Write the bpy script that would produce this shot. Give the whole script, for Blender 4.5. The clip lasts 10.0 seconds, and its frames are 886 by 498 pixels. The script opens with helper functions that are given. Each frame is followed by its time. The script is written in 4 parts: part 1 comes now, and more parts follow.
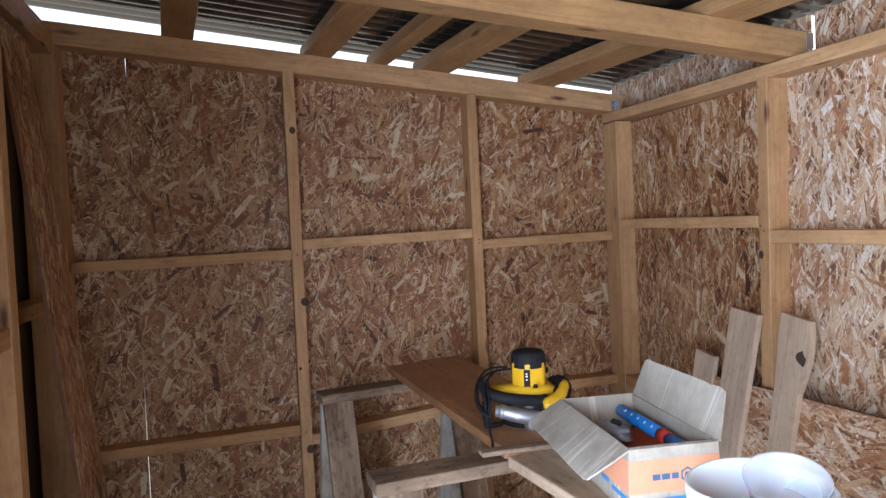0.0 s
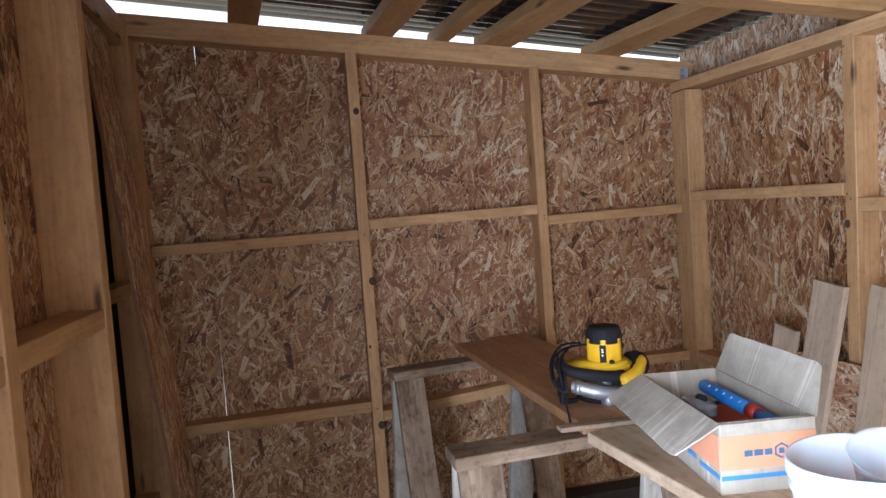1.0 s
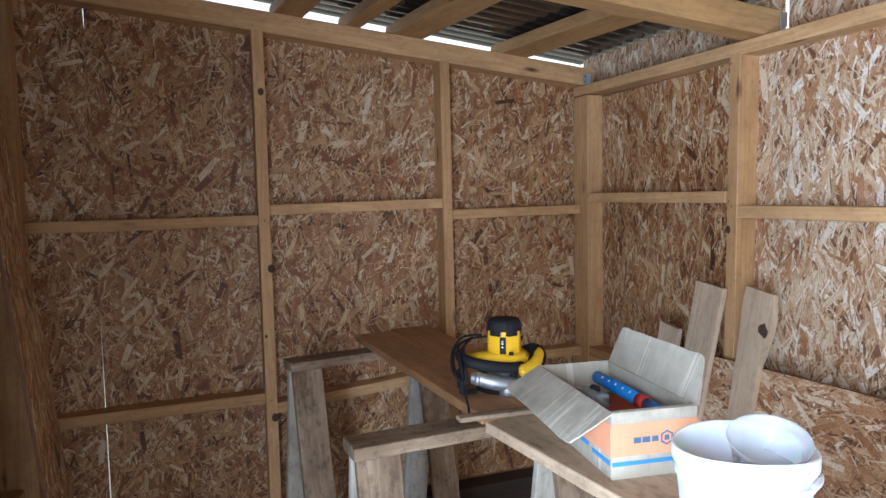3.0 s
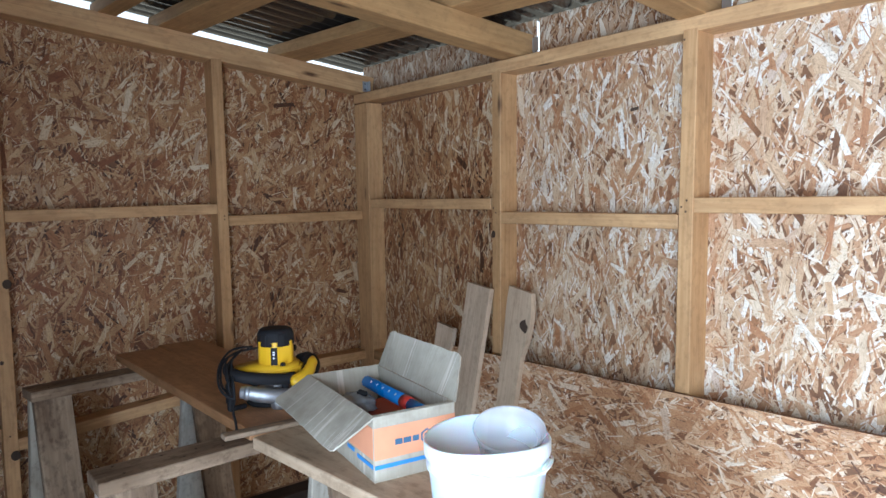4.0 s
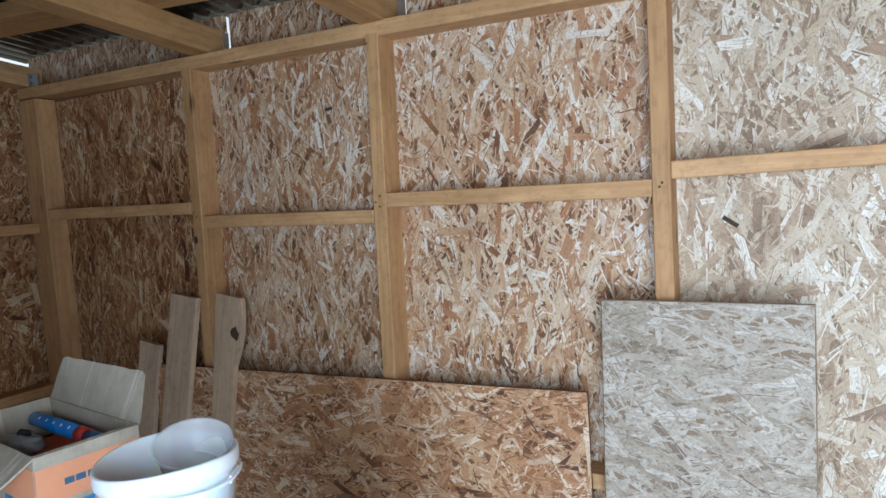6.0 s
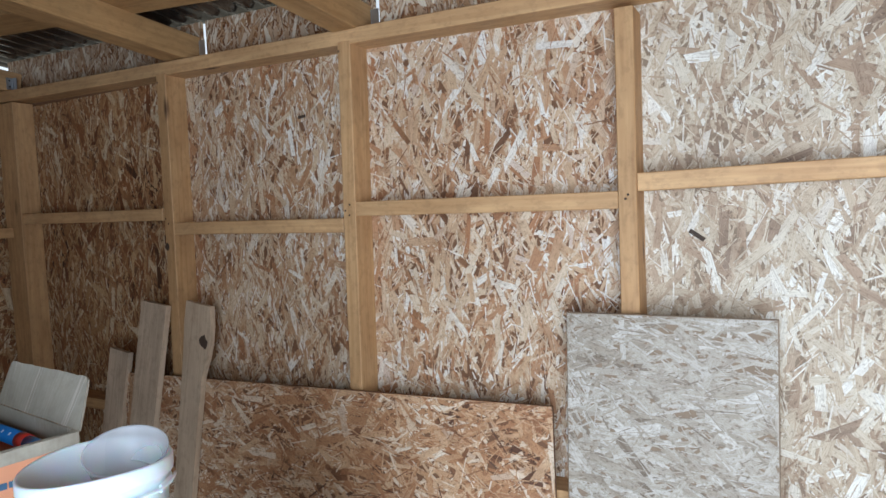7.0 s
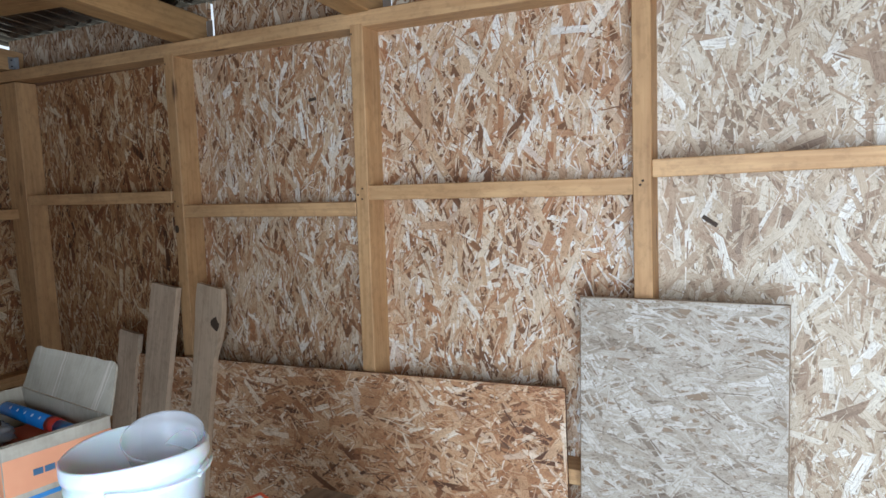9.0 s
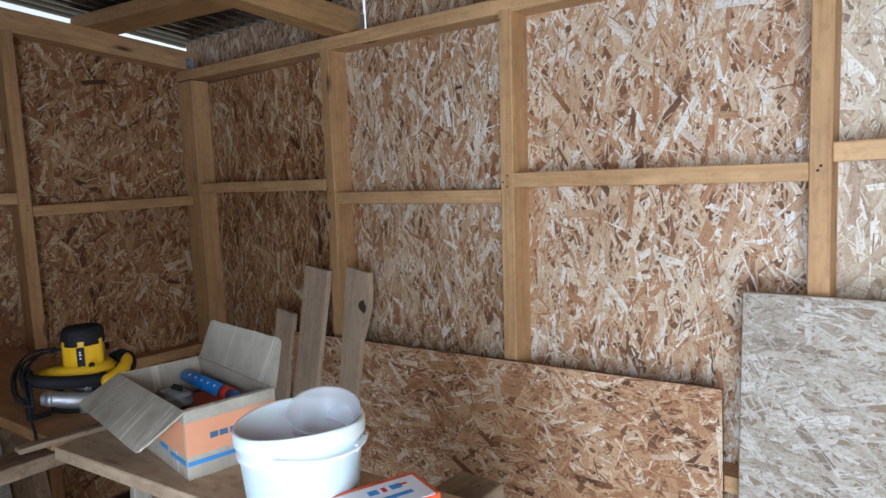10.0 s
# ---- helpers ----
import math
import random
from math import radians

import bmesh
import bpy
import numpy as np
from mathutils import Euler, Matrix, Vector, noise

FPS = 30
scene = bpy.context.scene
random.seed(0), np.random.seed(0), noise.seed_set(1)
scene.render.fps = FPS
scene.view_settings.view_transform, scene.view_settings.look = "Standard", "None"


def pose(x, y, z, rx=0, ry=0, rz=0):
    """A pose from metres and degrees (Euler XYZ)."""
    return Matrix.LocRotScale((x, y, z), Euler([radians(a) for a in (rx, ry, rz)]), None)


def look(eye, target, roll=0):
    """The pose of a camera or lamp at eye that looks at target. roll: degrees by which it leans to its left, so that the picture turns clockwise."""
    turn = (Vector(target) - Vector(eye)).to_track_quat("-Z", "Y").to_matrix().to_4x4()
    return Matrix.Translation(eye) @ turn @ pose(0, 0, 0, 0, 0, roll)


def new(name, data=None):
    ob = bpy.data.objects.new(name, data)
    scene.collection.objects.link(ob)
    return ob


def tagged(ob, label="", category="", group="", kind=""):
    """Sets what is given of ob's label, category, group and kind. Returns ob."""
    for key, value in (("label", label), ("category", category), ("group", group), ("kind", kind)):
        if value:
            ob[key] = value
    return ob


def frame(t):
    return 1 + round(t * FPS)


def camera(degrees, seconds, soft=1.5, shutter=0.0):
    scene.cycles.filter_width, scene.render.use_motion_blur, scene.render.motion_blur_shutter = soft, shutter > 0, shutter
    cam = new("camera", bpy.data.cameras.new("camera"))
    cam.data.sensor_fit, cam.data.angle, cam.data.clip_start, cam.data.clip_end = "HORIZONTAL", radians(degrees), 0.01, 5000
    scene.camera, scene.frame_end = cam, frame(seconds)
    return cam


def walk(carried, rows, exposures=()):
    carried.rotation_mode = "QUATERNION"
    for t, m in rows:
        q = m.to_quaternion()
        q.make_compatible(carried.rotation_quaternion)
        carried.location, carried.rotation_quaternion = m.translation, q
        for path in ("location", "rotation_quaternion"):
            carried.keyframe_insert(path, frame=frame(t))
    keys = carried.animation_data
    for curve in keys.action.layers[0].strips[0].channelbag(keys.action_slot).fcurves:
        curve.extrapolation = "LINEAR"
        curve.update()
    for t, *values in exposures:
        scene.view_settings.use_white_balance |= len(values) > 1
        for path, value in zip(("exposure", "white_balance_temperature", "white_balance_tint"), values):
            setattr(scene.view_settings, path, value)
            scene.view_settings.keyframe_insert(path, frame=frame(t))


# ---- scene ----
cam = camera(68.5, 10.0)
PATH = [
    (0, (0.553, 0.31, 1.644), (1.135, 2.222, 1.581), -2.5),
    (0.5, (0.531, 0.314, 1.644), (0.969, 2.264, 1.569), -3.5),
    (1, (0.506, 0.33, 1.637), (0.921, 2.283, 1.521), -3.9),
    (1.5, (0.478, 0.342, 1.635), (0.846, 2.302, 1.485), -3.3),
    (2, (0.462, 0.354, 1.627), (0.801, 2.316, 1.442), -2.6),
    (2.2, (0.469, 0.353, 1.633), (0.813, 2.315, 1.443), -2.3),
    (3.3, (0.524, 0.346, 1.616), (1.413, 2.133, 1.489), -1.1),
    (3.5, (0.551, 0.335, 1.621), (1.549, 2.063, 1.487), -1.1),
    (4, (0.568, 0.319, 1.622), (1.808, 1.882, 1.483), -0.9),
    (4.5, (0.575, 0.314, 1.623), (1.998, 1.712, 1.482), -0.2),
    (5, (0.583, 0.297, 1.621), (2.226, 1.429, 1.481), -2.2),
    (5.5, (0.609, 0.262, 1.609), (2.368, 1.197, 1.436), -3.2),
    (5.7, (0.616, 0.255, 1.611), (2.371, 1.199, 1.438), -3.4),
    (7, (0.695, 0.17, 1.59), (2.455, 1.112, 1.47), -2.4),
    (7.5, (0.691, 0.166, 1.583), (2.515, 0.977, 1.459), -2.0),
    (8, (0.681, 0.163, 1.587), (2.562, 0.828, 1.443), -1.4),
    (8.5, (0.669, 0.182, 1.609), (2.534, 0.884, 1.436), -2.0),
    (9, (0.65, 0.218, 1.616), (2.414, 1.14, 1.425), -2.3),
    (9.5, (0.636, 0.244, 1.614), (2.276, 1.372, 1.427), -2.3),
    (10, (0.645, 0.259, 1.61), (2.184, 1.52, 1.404), -2.4),
]
walk(cam, [(t, look(eye, target, roll)) for t, eye, target, roll in PATH],
     [(0, 1.4, 6050, 14), (1.5, 1.42, 6100, 13), (2.2, 1.4, 6100, 11), (3.5, 1.42, 5850, 5), (4.0, 1.15, 5800, 4), (4.5, 1.0, 5550, 2), (5.0, 0.66, 5550, 1),
      (5.5, 0.25, 6000, 4), (7.0, 0.33, 6250, 6), (8.0, 0.25, 6350, 7), (9.0, 0.33, 6200, 6), (9.5, 0.37, 6250, 8), (10.0, 0.4, 6250, 8)])

# ---- light ----
world = bpy.data.worlds.new("sky")
scene.world = world
world.use_nodes = True
wn, wl = world.node_tree.nodes, world.node_tree.links
sky = wn.new("ShaderNodeTexSky")
sky.sky_type, sky.sun_disc, sky.sun_elevation, sky.sun_rotation = "NISHITA", False, radians(48), radians(230)
veil = wn.new("ShaderNodeHueSaturation")
veil.inputs["Saturation"].default_value = 0.3
wl.new(sky.outputs["Color"], veil.inputs["Color"])
wl.new(veil.outputs[0], wn["Background"].inputs["Color"])
wn["Background"].inputs["Strength"].default_value = 0.15
sun = new("sun", bpy.data.lights.new("sun", "SUN"))
sun.data.energy, sun.data.angle, sun.data.color = 1.5, radians(12), (1, 0.96, 0.9)
sun.matrix_world = look((-4, -3, 7), (0, 0, 0))
# daylight of the doorway in the side wall
door_light = new("doorway_daylight", bpy.data.lights.new("doorway_daylight", "AREA"))
door_light.data.shape, door_light.data.size, door_light.data.size_y = "RECTANGLE", 1.3, 1.9
door_light.data.energy, door_light.data.color = 74, (0.86, 0.99, 1.22)
door_light.matrix_world = look((-0.27, -0.17, 1.06), (1.5, -0.17, 1.06))

# Fill lamp added behind the camera's way to brighten the end wall.
end_wall_fill = new("end_wall_fill_lamp", bpy.data.lights.new("end_wall_fill_lamp", "AREA"))
end_wall_fill.data.shape, end_wall_fill.data.size, end_wall_fill.data.size_y = "RECTANGLE", 0.85, 1.9
end_wall_fill.data.energy, end_wall_fill.data.color = 6, (0.86, 0.99, 1.22)
end_wall_fill.matrix_world = look((0.45, -1.33, 1.06), (0.45, 2, 1.06))

# ---- materials ----


class Nodes:
    """Short forms for building a node material."""

    def __init__(self, name, rough=0.7, metal=0.0):
        self.mat = bpy.data.materials.new(name)
        self.mat.use_nodes = True
        self.n, self.l = self.mat.node_tree.nodes, self.mat.node_tree.links
        self.bsdf = self.n["Principled BSDF"]
        self.bsdf.inputs["Roughness"].default_value = rough
        self.bsdf.inputs["Metallic"].default_value = metal

    def put(self, socket, v):
        if hasattr(v, "is_output"):
            self.l.new(v, socket)
        elif v is not None:
            socket.default_value = v

    def math(self, op, a, b=None, c=None, clamp=False):
        m = self.n.new("ShaderNodeMath")
        m.operation, m.use_clamp = op, clamp
        for s, v in zip(m.inputs, (a, b, c)):
            self.put(s, v)
        return m.outputs[0]

    def vec(self, op, a, b=None):
        m = self.n.new("ShaderNodeVectorMath")
        m.operation = op
        self.put(m.inputs[0], a)
        if op == "SCALE":
            self.put(m.inputs["Scale"], b)
        elif b is not None:
            self.put(m.inputs[1], b)
        return m.outputs["Vector"]

    def mix(self, fac, a, b, kind="RGBA", blend="MIX"):
        m = self.n.new("ShaderNodeMix")
        m.data_type = kind
        if kind == "RGBA":
            m.blend_type = blend
        k = {"RGBA": (6, 7, 2), "VECTOR": (4, 5, 1), "FLOAT": (2, 3, 0)}[kind]
        self.put(m.inputs[0], fac)
        self.put(m.inputs[k[0]], a)
        self.put(m.inputs[k[1]], b)
        return m.outputs[k[2]]

    def noise(self, vector, scale, detail=3, rough=0.55, distort=0.0, out="Fac"):
        m = self.n.new("ShaderNodeTexNoise")
        self.put(m.inputs["Vector"], vector)
        m.inputs["Scale"].default_value, m.inputs["Detail"].default_value = scale, detail
        m.inputs["Roughness"].default_value, m.inputs["Distortion"].default_value = rough, distort
        return m.outputs[out]

    def ramp(self, fac, stops):
        m = self.n.new("ShaderNodeValToRGB")
        self.put(m.inputs[0], fac)
        e = m.color_ramp.elements
        while len(e) < len(stops):
            e.new(0.5)
        for one, (at, colour) in zip(e, stops):
            one.position, one.color = at, (*colour, 1) if len(colour) == 3 else colour
        return m.outputs[0]

    def local(self):
        """Place on the object itself, shifted at random for each object."""
        t, o = self.n.new("ShaderNodeTexCoord"), self.n.new("ShaderNodeObjectInfo")
        self.random = o.outputs["Random"]
        shift = self.n.new("ShaderNodeCombineXYZ")
        for k, f in enumerate((31.7, 17.3, 5.1)):
            self.put(shift.inputs[k], self.math("MULTIPLY", self.random, f))
        self.plain = t.outputs["Object"]
        return self.vec("ADD", self.plain, shift.outputs[0])

    def split(self, v):
        m = self.n.new("ShaderNodeSeparateXYZ")
        self.put(m.inputs[0], v)
        return m.outputs

    def bump(self, height, distance, strength=1.0):
        m = self.n.new("ShaderNodeBump")
        m.inputs["Distance"].default_value, m.inputs["Strength"].default_value = distance, strength
        self.put(m.inputs["Height"], height)
        self.l.new(m.outputs[0], self.bsdf.inputs["Normal"])

    def colour(self, c):
        self.put(self.bsdf.inputs["Base Color"], c)
        return self.mat


def osb_material(name, dark, mid, pale, along=90.0, spread=150.0, size=1.0, chips=0.5):
    """Strand board: many layers of long flat wood strands, each with its own tone, turn and grain."""
    k = Nodes(name, 0.62)
    p = k.local()
    wob = k.noise(p, 34, 4, 0.65, out="Color")
    p = k.vec("ADD", p, k.vec("SCALE", k.vec("SUBTRACT", wob, (0.5, 0.5, 0.5)), 0.008))
    # size of a cell across the strand, turn of the layer (-0.5 to 0.5 of the spread), share of wide chips
    layers = [(0.016, 0.1, 0), (0.02, -0.45, 0), (0.018, 0.33, 0), (0.022, -0.12, 0), (0.017, 0.48, 0), (0.026, -0.3, 0.3), (0.02, 0.2, 0), (0.024, 0.02, 0.2),
              (0.018, -0.4, 0), (0.032, 0.4, 0.35), (0.023, -0.05, 0), (0.038, 0.12, 0.7 * chips), (0.042, -0.25, 0.9 * chips)]
    tone = grain_at = crack_shade = None
    for n, (across, turned, wide) in enumerate(layers):
        across *= size
        stretch = 3.6
        lay = k.n.new("ShaderNodeVectorRotate")
        lay.rotation_type = "Z_AXIS"
        k.l.new(p, lay.inputs["Vector"])
        lay.inputs["Angle"].default_value = -radians(along + turned * spread)
        q = k.vec("ADD", k.vec("MULTIPLY", lay.outputs[0], (1 / (across * stretch), 1 / across, 0)), (n * 5.37, n * 9.13, 0))
        v = k.n.new("ShaderNodeTexVoronoi")
        v.voronoi_dimensions = "2D"
        v.inputs["Scale"].default_value = 1.0
        k.l.new(q, v.inputs["Vector"])
        parts = k.n.new("ShaderNodeSeparateColor")
        k.l.new(v.outputs["Color"], parts.inputs[0])
        r, g, b = parts.outputs
        off = k.vec("MULTIPLY", k.vec("SUBTRACT", q, v.outputs["Position"]), (stretch, 1, 0))
        own_turn = k.n.new("ShaderNodeVectorRotate")
        own_turn.rotation_type = "Z_AXIS"
        k.l.new(off, own_turn.inputs["Vector"])
        k.put(own_turn.inputs["Angle"], k.math("MULTIPLY_ADD", r, 0.7, -0.35))
        at = own_turn.outputs[0]
        own = k.math("FRACT", k.math("MULTIPLY_ADD", g, 7.31, b))
        if n == 0:
            tone, grain_at = own, at
            crack_shade = k.math("MULTIPLY", k.math("LESS_THAN", own, 0.16), 0.7)
            continue
        x, y, _ = k.split(at)
        half_l = k.math("MULTIPLY_ADD", g, 1.3, 0.7)
        half_w = k.math("MULTIPLY_ADD", b, 0.26 + 0.2 * wide, 0.1 + 0.12 * wide)
        x = k.math("MULTIPLY_ADD", y, k.math("MULTIPLY_ADD", own, 1.6, -0.8), x)
        here = k.math("LESS_THAN", r, 0.8 if n < 9 else 0.4)
        inside = k.math("MULTIPLY", here, k.math("MULTIPLY", k.math("LESS_THAN", k.math("ABSOLUTE", x), half_l), k.math("LESS_THAN", k.math("ABSOLUTE", y), half_w)))
        own = k.math("MULTIPLY_ADD", own, 0.62, 0.4) if n >= 9 else k.math("MULTIPLY_ADD", own, 0.8, 0.04)
        tone = k.mix(inside, tone, own, "FLOAT")
        # Dark line down one strand edge paints the shadow of its gap.
        side = k.math("GREATER_THAN", y, k.math("SUBTRACT", half_w, 0.07))
        crack_shade = k.mix(inside, crack_shade, k.math("MULTIPLY", side, k.math("LESS_THAN", b, 0.5)), "FLOAT")
        grain_at = k.mix(inside, grain_at, at, "VECTOR")
    grain = k.noise(k.vec("MULTIPLY", grain_at, (0.8, 10, 1)), 1.0, 4, 0.65)
    rust = (0.5 * dark[0] + 0.5 * mid[0], 0.62 * dark[1] + 0.38 * mid[1], 0.75 * dark[2] + 0.25 * mid[2])
    base = k.ramp(tone, [(0.0, dark), (0.15, rust), (0.38, mid), (0.66, [0.66 * a + 0.34 * b for a, b in zip(mid, pale)]), (0.84, [0.25 * a + 0.75 * b for a, b in zip(mid, pale)]), (1.0, pale)])
    grained = k.mix(0.78, base, k.ramp(grain, [(0.3, (0.52, 0.44, 0.37)), (0.62, (1, 1, 1))]), blend="MULTIPLY")
    broad = k.noise(p, 1.6, 3)
    stained = k.mix(0.5, grained, k.ramp(broad, [(0.32, (0.74, 0.66, 0.58)), (0.65, (1, 1, 1))]), blend="MULTIPLY")
    stained = k.mix(k.math("MULTIPLY", crack_shade, 0.85), stained, (*[0.35 * c for c in dark], 1))
    relief = k.n.new("ShaderNodeTexVoronoi")
    relief.voronoi_dimensions = "2D"
    lay = k.n.new("ShaderNodeVectorRotate")
    lay.rotation_type = "Z_AXIS"
    k.l.new(k.plain, lay.inputs["Vector"])
    lay.inputs["Angle"].default_value = -radians(along)
    k.l.new(k.vec("MULTIPLY", lay.outputs[0], (14 / size, 55 / size, 0)), relief.inputs["Vector"])
    relief.inputs["Scale"].default_value = 1.0
    flat = k.n.new("ShaderNodeSeparateColor")
    k.l.new(relief.outputs["Color"], flat.inputs[0])
    k.bump(k.math("ADD", flat.outputs[0], k.noise(k.plain, 70, 2)), 0.0022, 0.8)
    k.put(k.bsdf.inputs["Roughness"], k.math("MULTIPLY_ADD", tone, 0.2, 0.5))
    return k.colour(stained)


def wood_material(name, dark, light, rough=0.65, knots=True, stain=0.35, saw=0.25):
    """Sawn softwood with the grain along the piece's own x axis."""
    k = Nodes(name, rough)
    p = k.local()
    fine = k.noise(k.vec("MULTIPLY", p, (5, 90, 90)), 1.0, 4, 0.65)
    rings = k.noise(k.vec("MULTIPLY", p, (0.9, 16, 16)), 1.0, 2, 0.5, 1.2)
    band = k.math("PINGPONG", k.math("MULTIPLY", rings, 9.0), 1.0)
    figure = k.math("ADD", k.math("MULTIPLY", fine, 0.72), k.math("MULTIPLY", band, 0.28))
    col = k.ramp(figure, [(0.05, dark), (0.85, light)])
    hue = k.mix(k.random, (0.86, 0.8, 0.72, 1), (1.05, 1.03, 1.0, 1))
    col = k.mix(1.0, col, hue, blend="MULTIPLY")
    blot = k.noise(k.vec("MULTIPLY", p, (1, 2.5, 2.5)), 4.0, 3)
    col = k.mix(stain, col, k.ramp(blot, [(0.3, (0.42, 0.36, 0.31)), (0.64, (1, 1, 1))]), blend="MULTIPLY")
    fleck = k.noise(k.vec("MULTIPLY", p, (1, 1.6, 1.6)), 26.0, 4, 0.7)
    col = k.mix(0.7 * stain, col, k.ramp(fleck, [(0.36, (0.4, 0.35, 0.31)), (0.5, (1, 1, 1))]), blend="MULTIPLY")
    if knots:
        v = k.n.new("ShaderNodeTexVoronoi")
        k.l.new(k.vec("MULTIPLY", p, (2.2, 9, 9)), v.inputs["Vector"])
        v.inputs["Scale"].default_value = 1.0
        d = k.math("ADD", v.outputs["Distance"], k.math("MULTIPLY", k.math("SUBTRACT", fine, 0.5), 0.08))
        col = k.mix(k.ramp(d, [(0.04, (1, 1, 1)), (0.13, (0, 0, 0))]), col, (0.1, 0.045, 0.018, 1))
    marks = k.noise(k.vec("MULTIPLY", p, (160, 4, 4)), 1.0, 1)
    k.bump(k.math("ADD", k.math("MULTIPLY", figure, 0.6), k.math("MULTIPLY", marks, saw)), 0.0012, 0.8)
    return k.colour(col)


def plain_material(name, a, b, rough=0.5, metal=0.0, scale=30.0, depth=0.0005, grain=(1, 1, 1)):
    k = Nodes(name, rough, metal)
    p = k.local()
    n1, n2 = k.noise(k.vec("MULTIPLY", p, grain), scale, 4), k.noise(p, scale / 6, 3)
    k.bump(n1, depth)
    k.put(k.bsdf.inputs["Roughness"], k.math("MULTIPLY_ADD", n2, 0.25, rough - 0.12))
    return k.colour(k.mix(k.math("MULTIPLY_ADD", n1, 0.5, k.math("MULTIPLY", n2, 0.5)), (*a, 1), (*b, 1)))


def strand_material(name, dark, rust, tan, cream, white, warm=0.5, rough=0.6):
    """The loose look of one wood strand: its own tone, grain along its length, resin stains over the sheet."""
    k = Nodes(name, rough)
    t, g = k.n.new("ShaderNodeTexCoord"), k.n.new("ShaderNodeNewGeometry")
    own = g.outputs["Random Per Island"]
    uv, place = t.outputs["UV"], t.outputs["Object"]
    tone = k.math("MULTIPLY_ADD", k.math("SUBTRACT", k.noise(place, 2.2, 3), 0.5), 0.55, own, True)
    base = k.ramp(tone, [(0.0, dark), (0.1, rust), (0.4, tan), (0.74, cream), (1.0, white)])
    other = k.math("FRACT", k.math("MULTIPLY", own, 917.3))
    base = k.mix(k.math("MULTIPLY", k.math("GREATER_THAN", other, 0.82), warm), base, (*[0.65 * a + 0.35 * b for a, b in zip(rust, tan)], 1))
    grain = k.noise(k.vec("MULTIPLY", uv, (14, 420, 1)), 1.0, 3, 0.6)
    streak = k.noise(k.vec("MULTIPLY", uv, (5, 130, 1)), 1.0, 2, 0.5, 0.6)
    col = k.mix(0.7, base, k.ramp(k.math("ADD", k.math("MULTIPLY", grain, 0.5), k.math("MULTIPLY", streak, 0.5)), [(0.37, (0.46, 0.38, 0.31)), (0.55, (1, 1, 1))]), blend="MULTIPLY")
    soil = k.noise(place, 9, 5, 0.65)
    col = k.mix(0.5, col, k.ramp(soil, [(0.32, (0.6, 0.52, 0.45)), (0.5, (1, 1, 1))]), blend="MULTIPLY")
    speck = k.noise(place, 110, 3, 0.6)
    col = k.mix(0.6, col, k.ramp(speck, [(0.33, (0.35, 0.28, 0.22)), (0.43, (1, 1, 1))]), blend="MULTIPLY")
    k.bump(k.math("ADD", grain, streak), 0.0005, 0.5)
    k.put(k.bsdf.inputs["Roughness"], k.math("MULTIPLY_ADD", grain, 0.35, rough - 0.2))
    return k.colour(col)


OSB_SIDE = osb_material("strand_board_upright", (0.15, 0.05, 0.018), (0.47, 0.265, 0.13), (0.86, 0.77, 0.61), 90, 95, 0.66)
CORE = plain_material("strand_board_core", (0.1, 0.045, 0.02), (0.26, 0.13, 0.065), 0.8, 0, 60, 0.002)
CORE_PALE = plain_material("strand_board_core_pale", (0.16, 0.11, 0.07), (0.34, 0.25, 0.17), 0.8, 0, 60, 0.002)
# Browner boards; colour darkened further to carry the far corner's dimness.
STRAND_BACK = strand_material("strands_brown_shaded", (0.078, 0.031, 0.013), (0.25, 0.09, 0.032), (0.4, 0.198, 0.08), (0.57, 0.37, 0.185), (0.72, 0.6, 0.42))
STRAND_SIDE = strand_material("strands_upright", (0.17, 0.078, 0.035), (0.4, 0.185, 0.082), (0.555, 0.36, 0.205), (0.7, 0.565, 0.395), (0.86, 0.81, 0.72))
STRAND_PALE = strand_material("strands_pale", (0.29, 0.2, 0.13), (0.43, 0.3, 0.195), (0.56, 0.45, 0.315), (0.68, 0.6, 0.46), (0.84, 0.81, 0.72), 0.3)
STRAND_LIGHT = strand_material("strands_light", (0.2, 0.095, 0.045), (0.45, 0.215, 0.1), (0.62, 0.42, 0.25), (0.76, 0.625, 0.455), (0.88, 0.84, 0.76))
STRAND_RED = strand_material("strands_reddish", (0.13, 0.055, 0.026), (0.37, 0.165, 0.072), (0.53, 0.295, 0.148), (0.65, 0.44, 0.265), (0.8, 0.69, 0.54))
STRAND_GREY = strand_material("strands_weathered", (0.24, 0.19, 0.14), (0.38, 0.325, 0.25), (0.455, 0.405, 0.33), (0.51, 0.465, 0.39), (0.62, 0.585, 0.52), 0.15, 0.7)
STUD = wood_material("sawn_stud_wood", (0.45, 0.245, 0.105), (0.7, 0.455, 0.23))
ROOFWOOD = wood_material("rafter_wood", (0.35, 0.185, 0.07), (0.56, 0.345, 0.15))
PLANK_BROWN = wood_material("aged_brown_plank", (0.35, 0.175, 0.075), (0.53, 0.3, 0.145), 0.6, False, 0.5)
PLANK_PALE = wood_material("pale_plank", (0.46, 0.34, 0.235), (0.68, 0.545, 0.4), 0.75, True, 0.35)
DUSTY = wood_material("dusty_plank", (0.4, 0.295, 0.195), (0.63, 0.495, 0.35), 0.75, True, 0.55)
LEG_GREY = wood_material("grey_washed_plank", (0.43, 0.42, 0.37), (0.66, 0.645, 0.58), 0.85, True, 0.55)
PLANK_GREY = wood_material("weathered_grey_plank", (0.18, 0.125, 0.082), (0.42, 0.325, 0.23), 0.85, True, 0.9, 0.5)
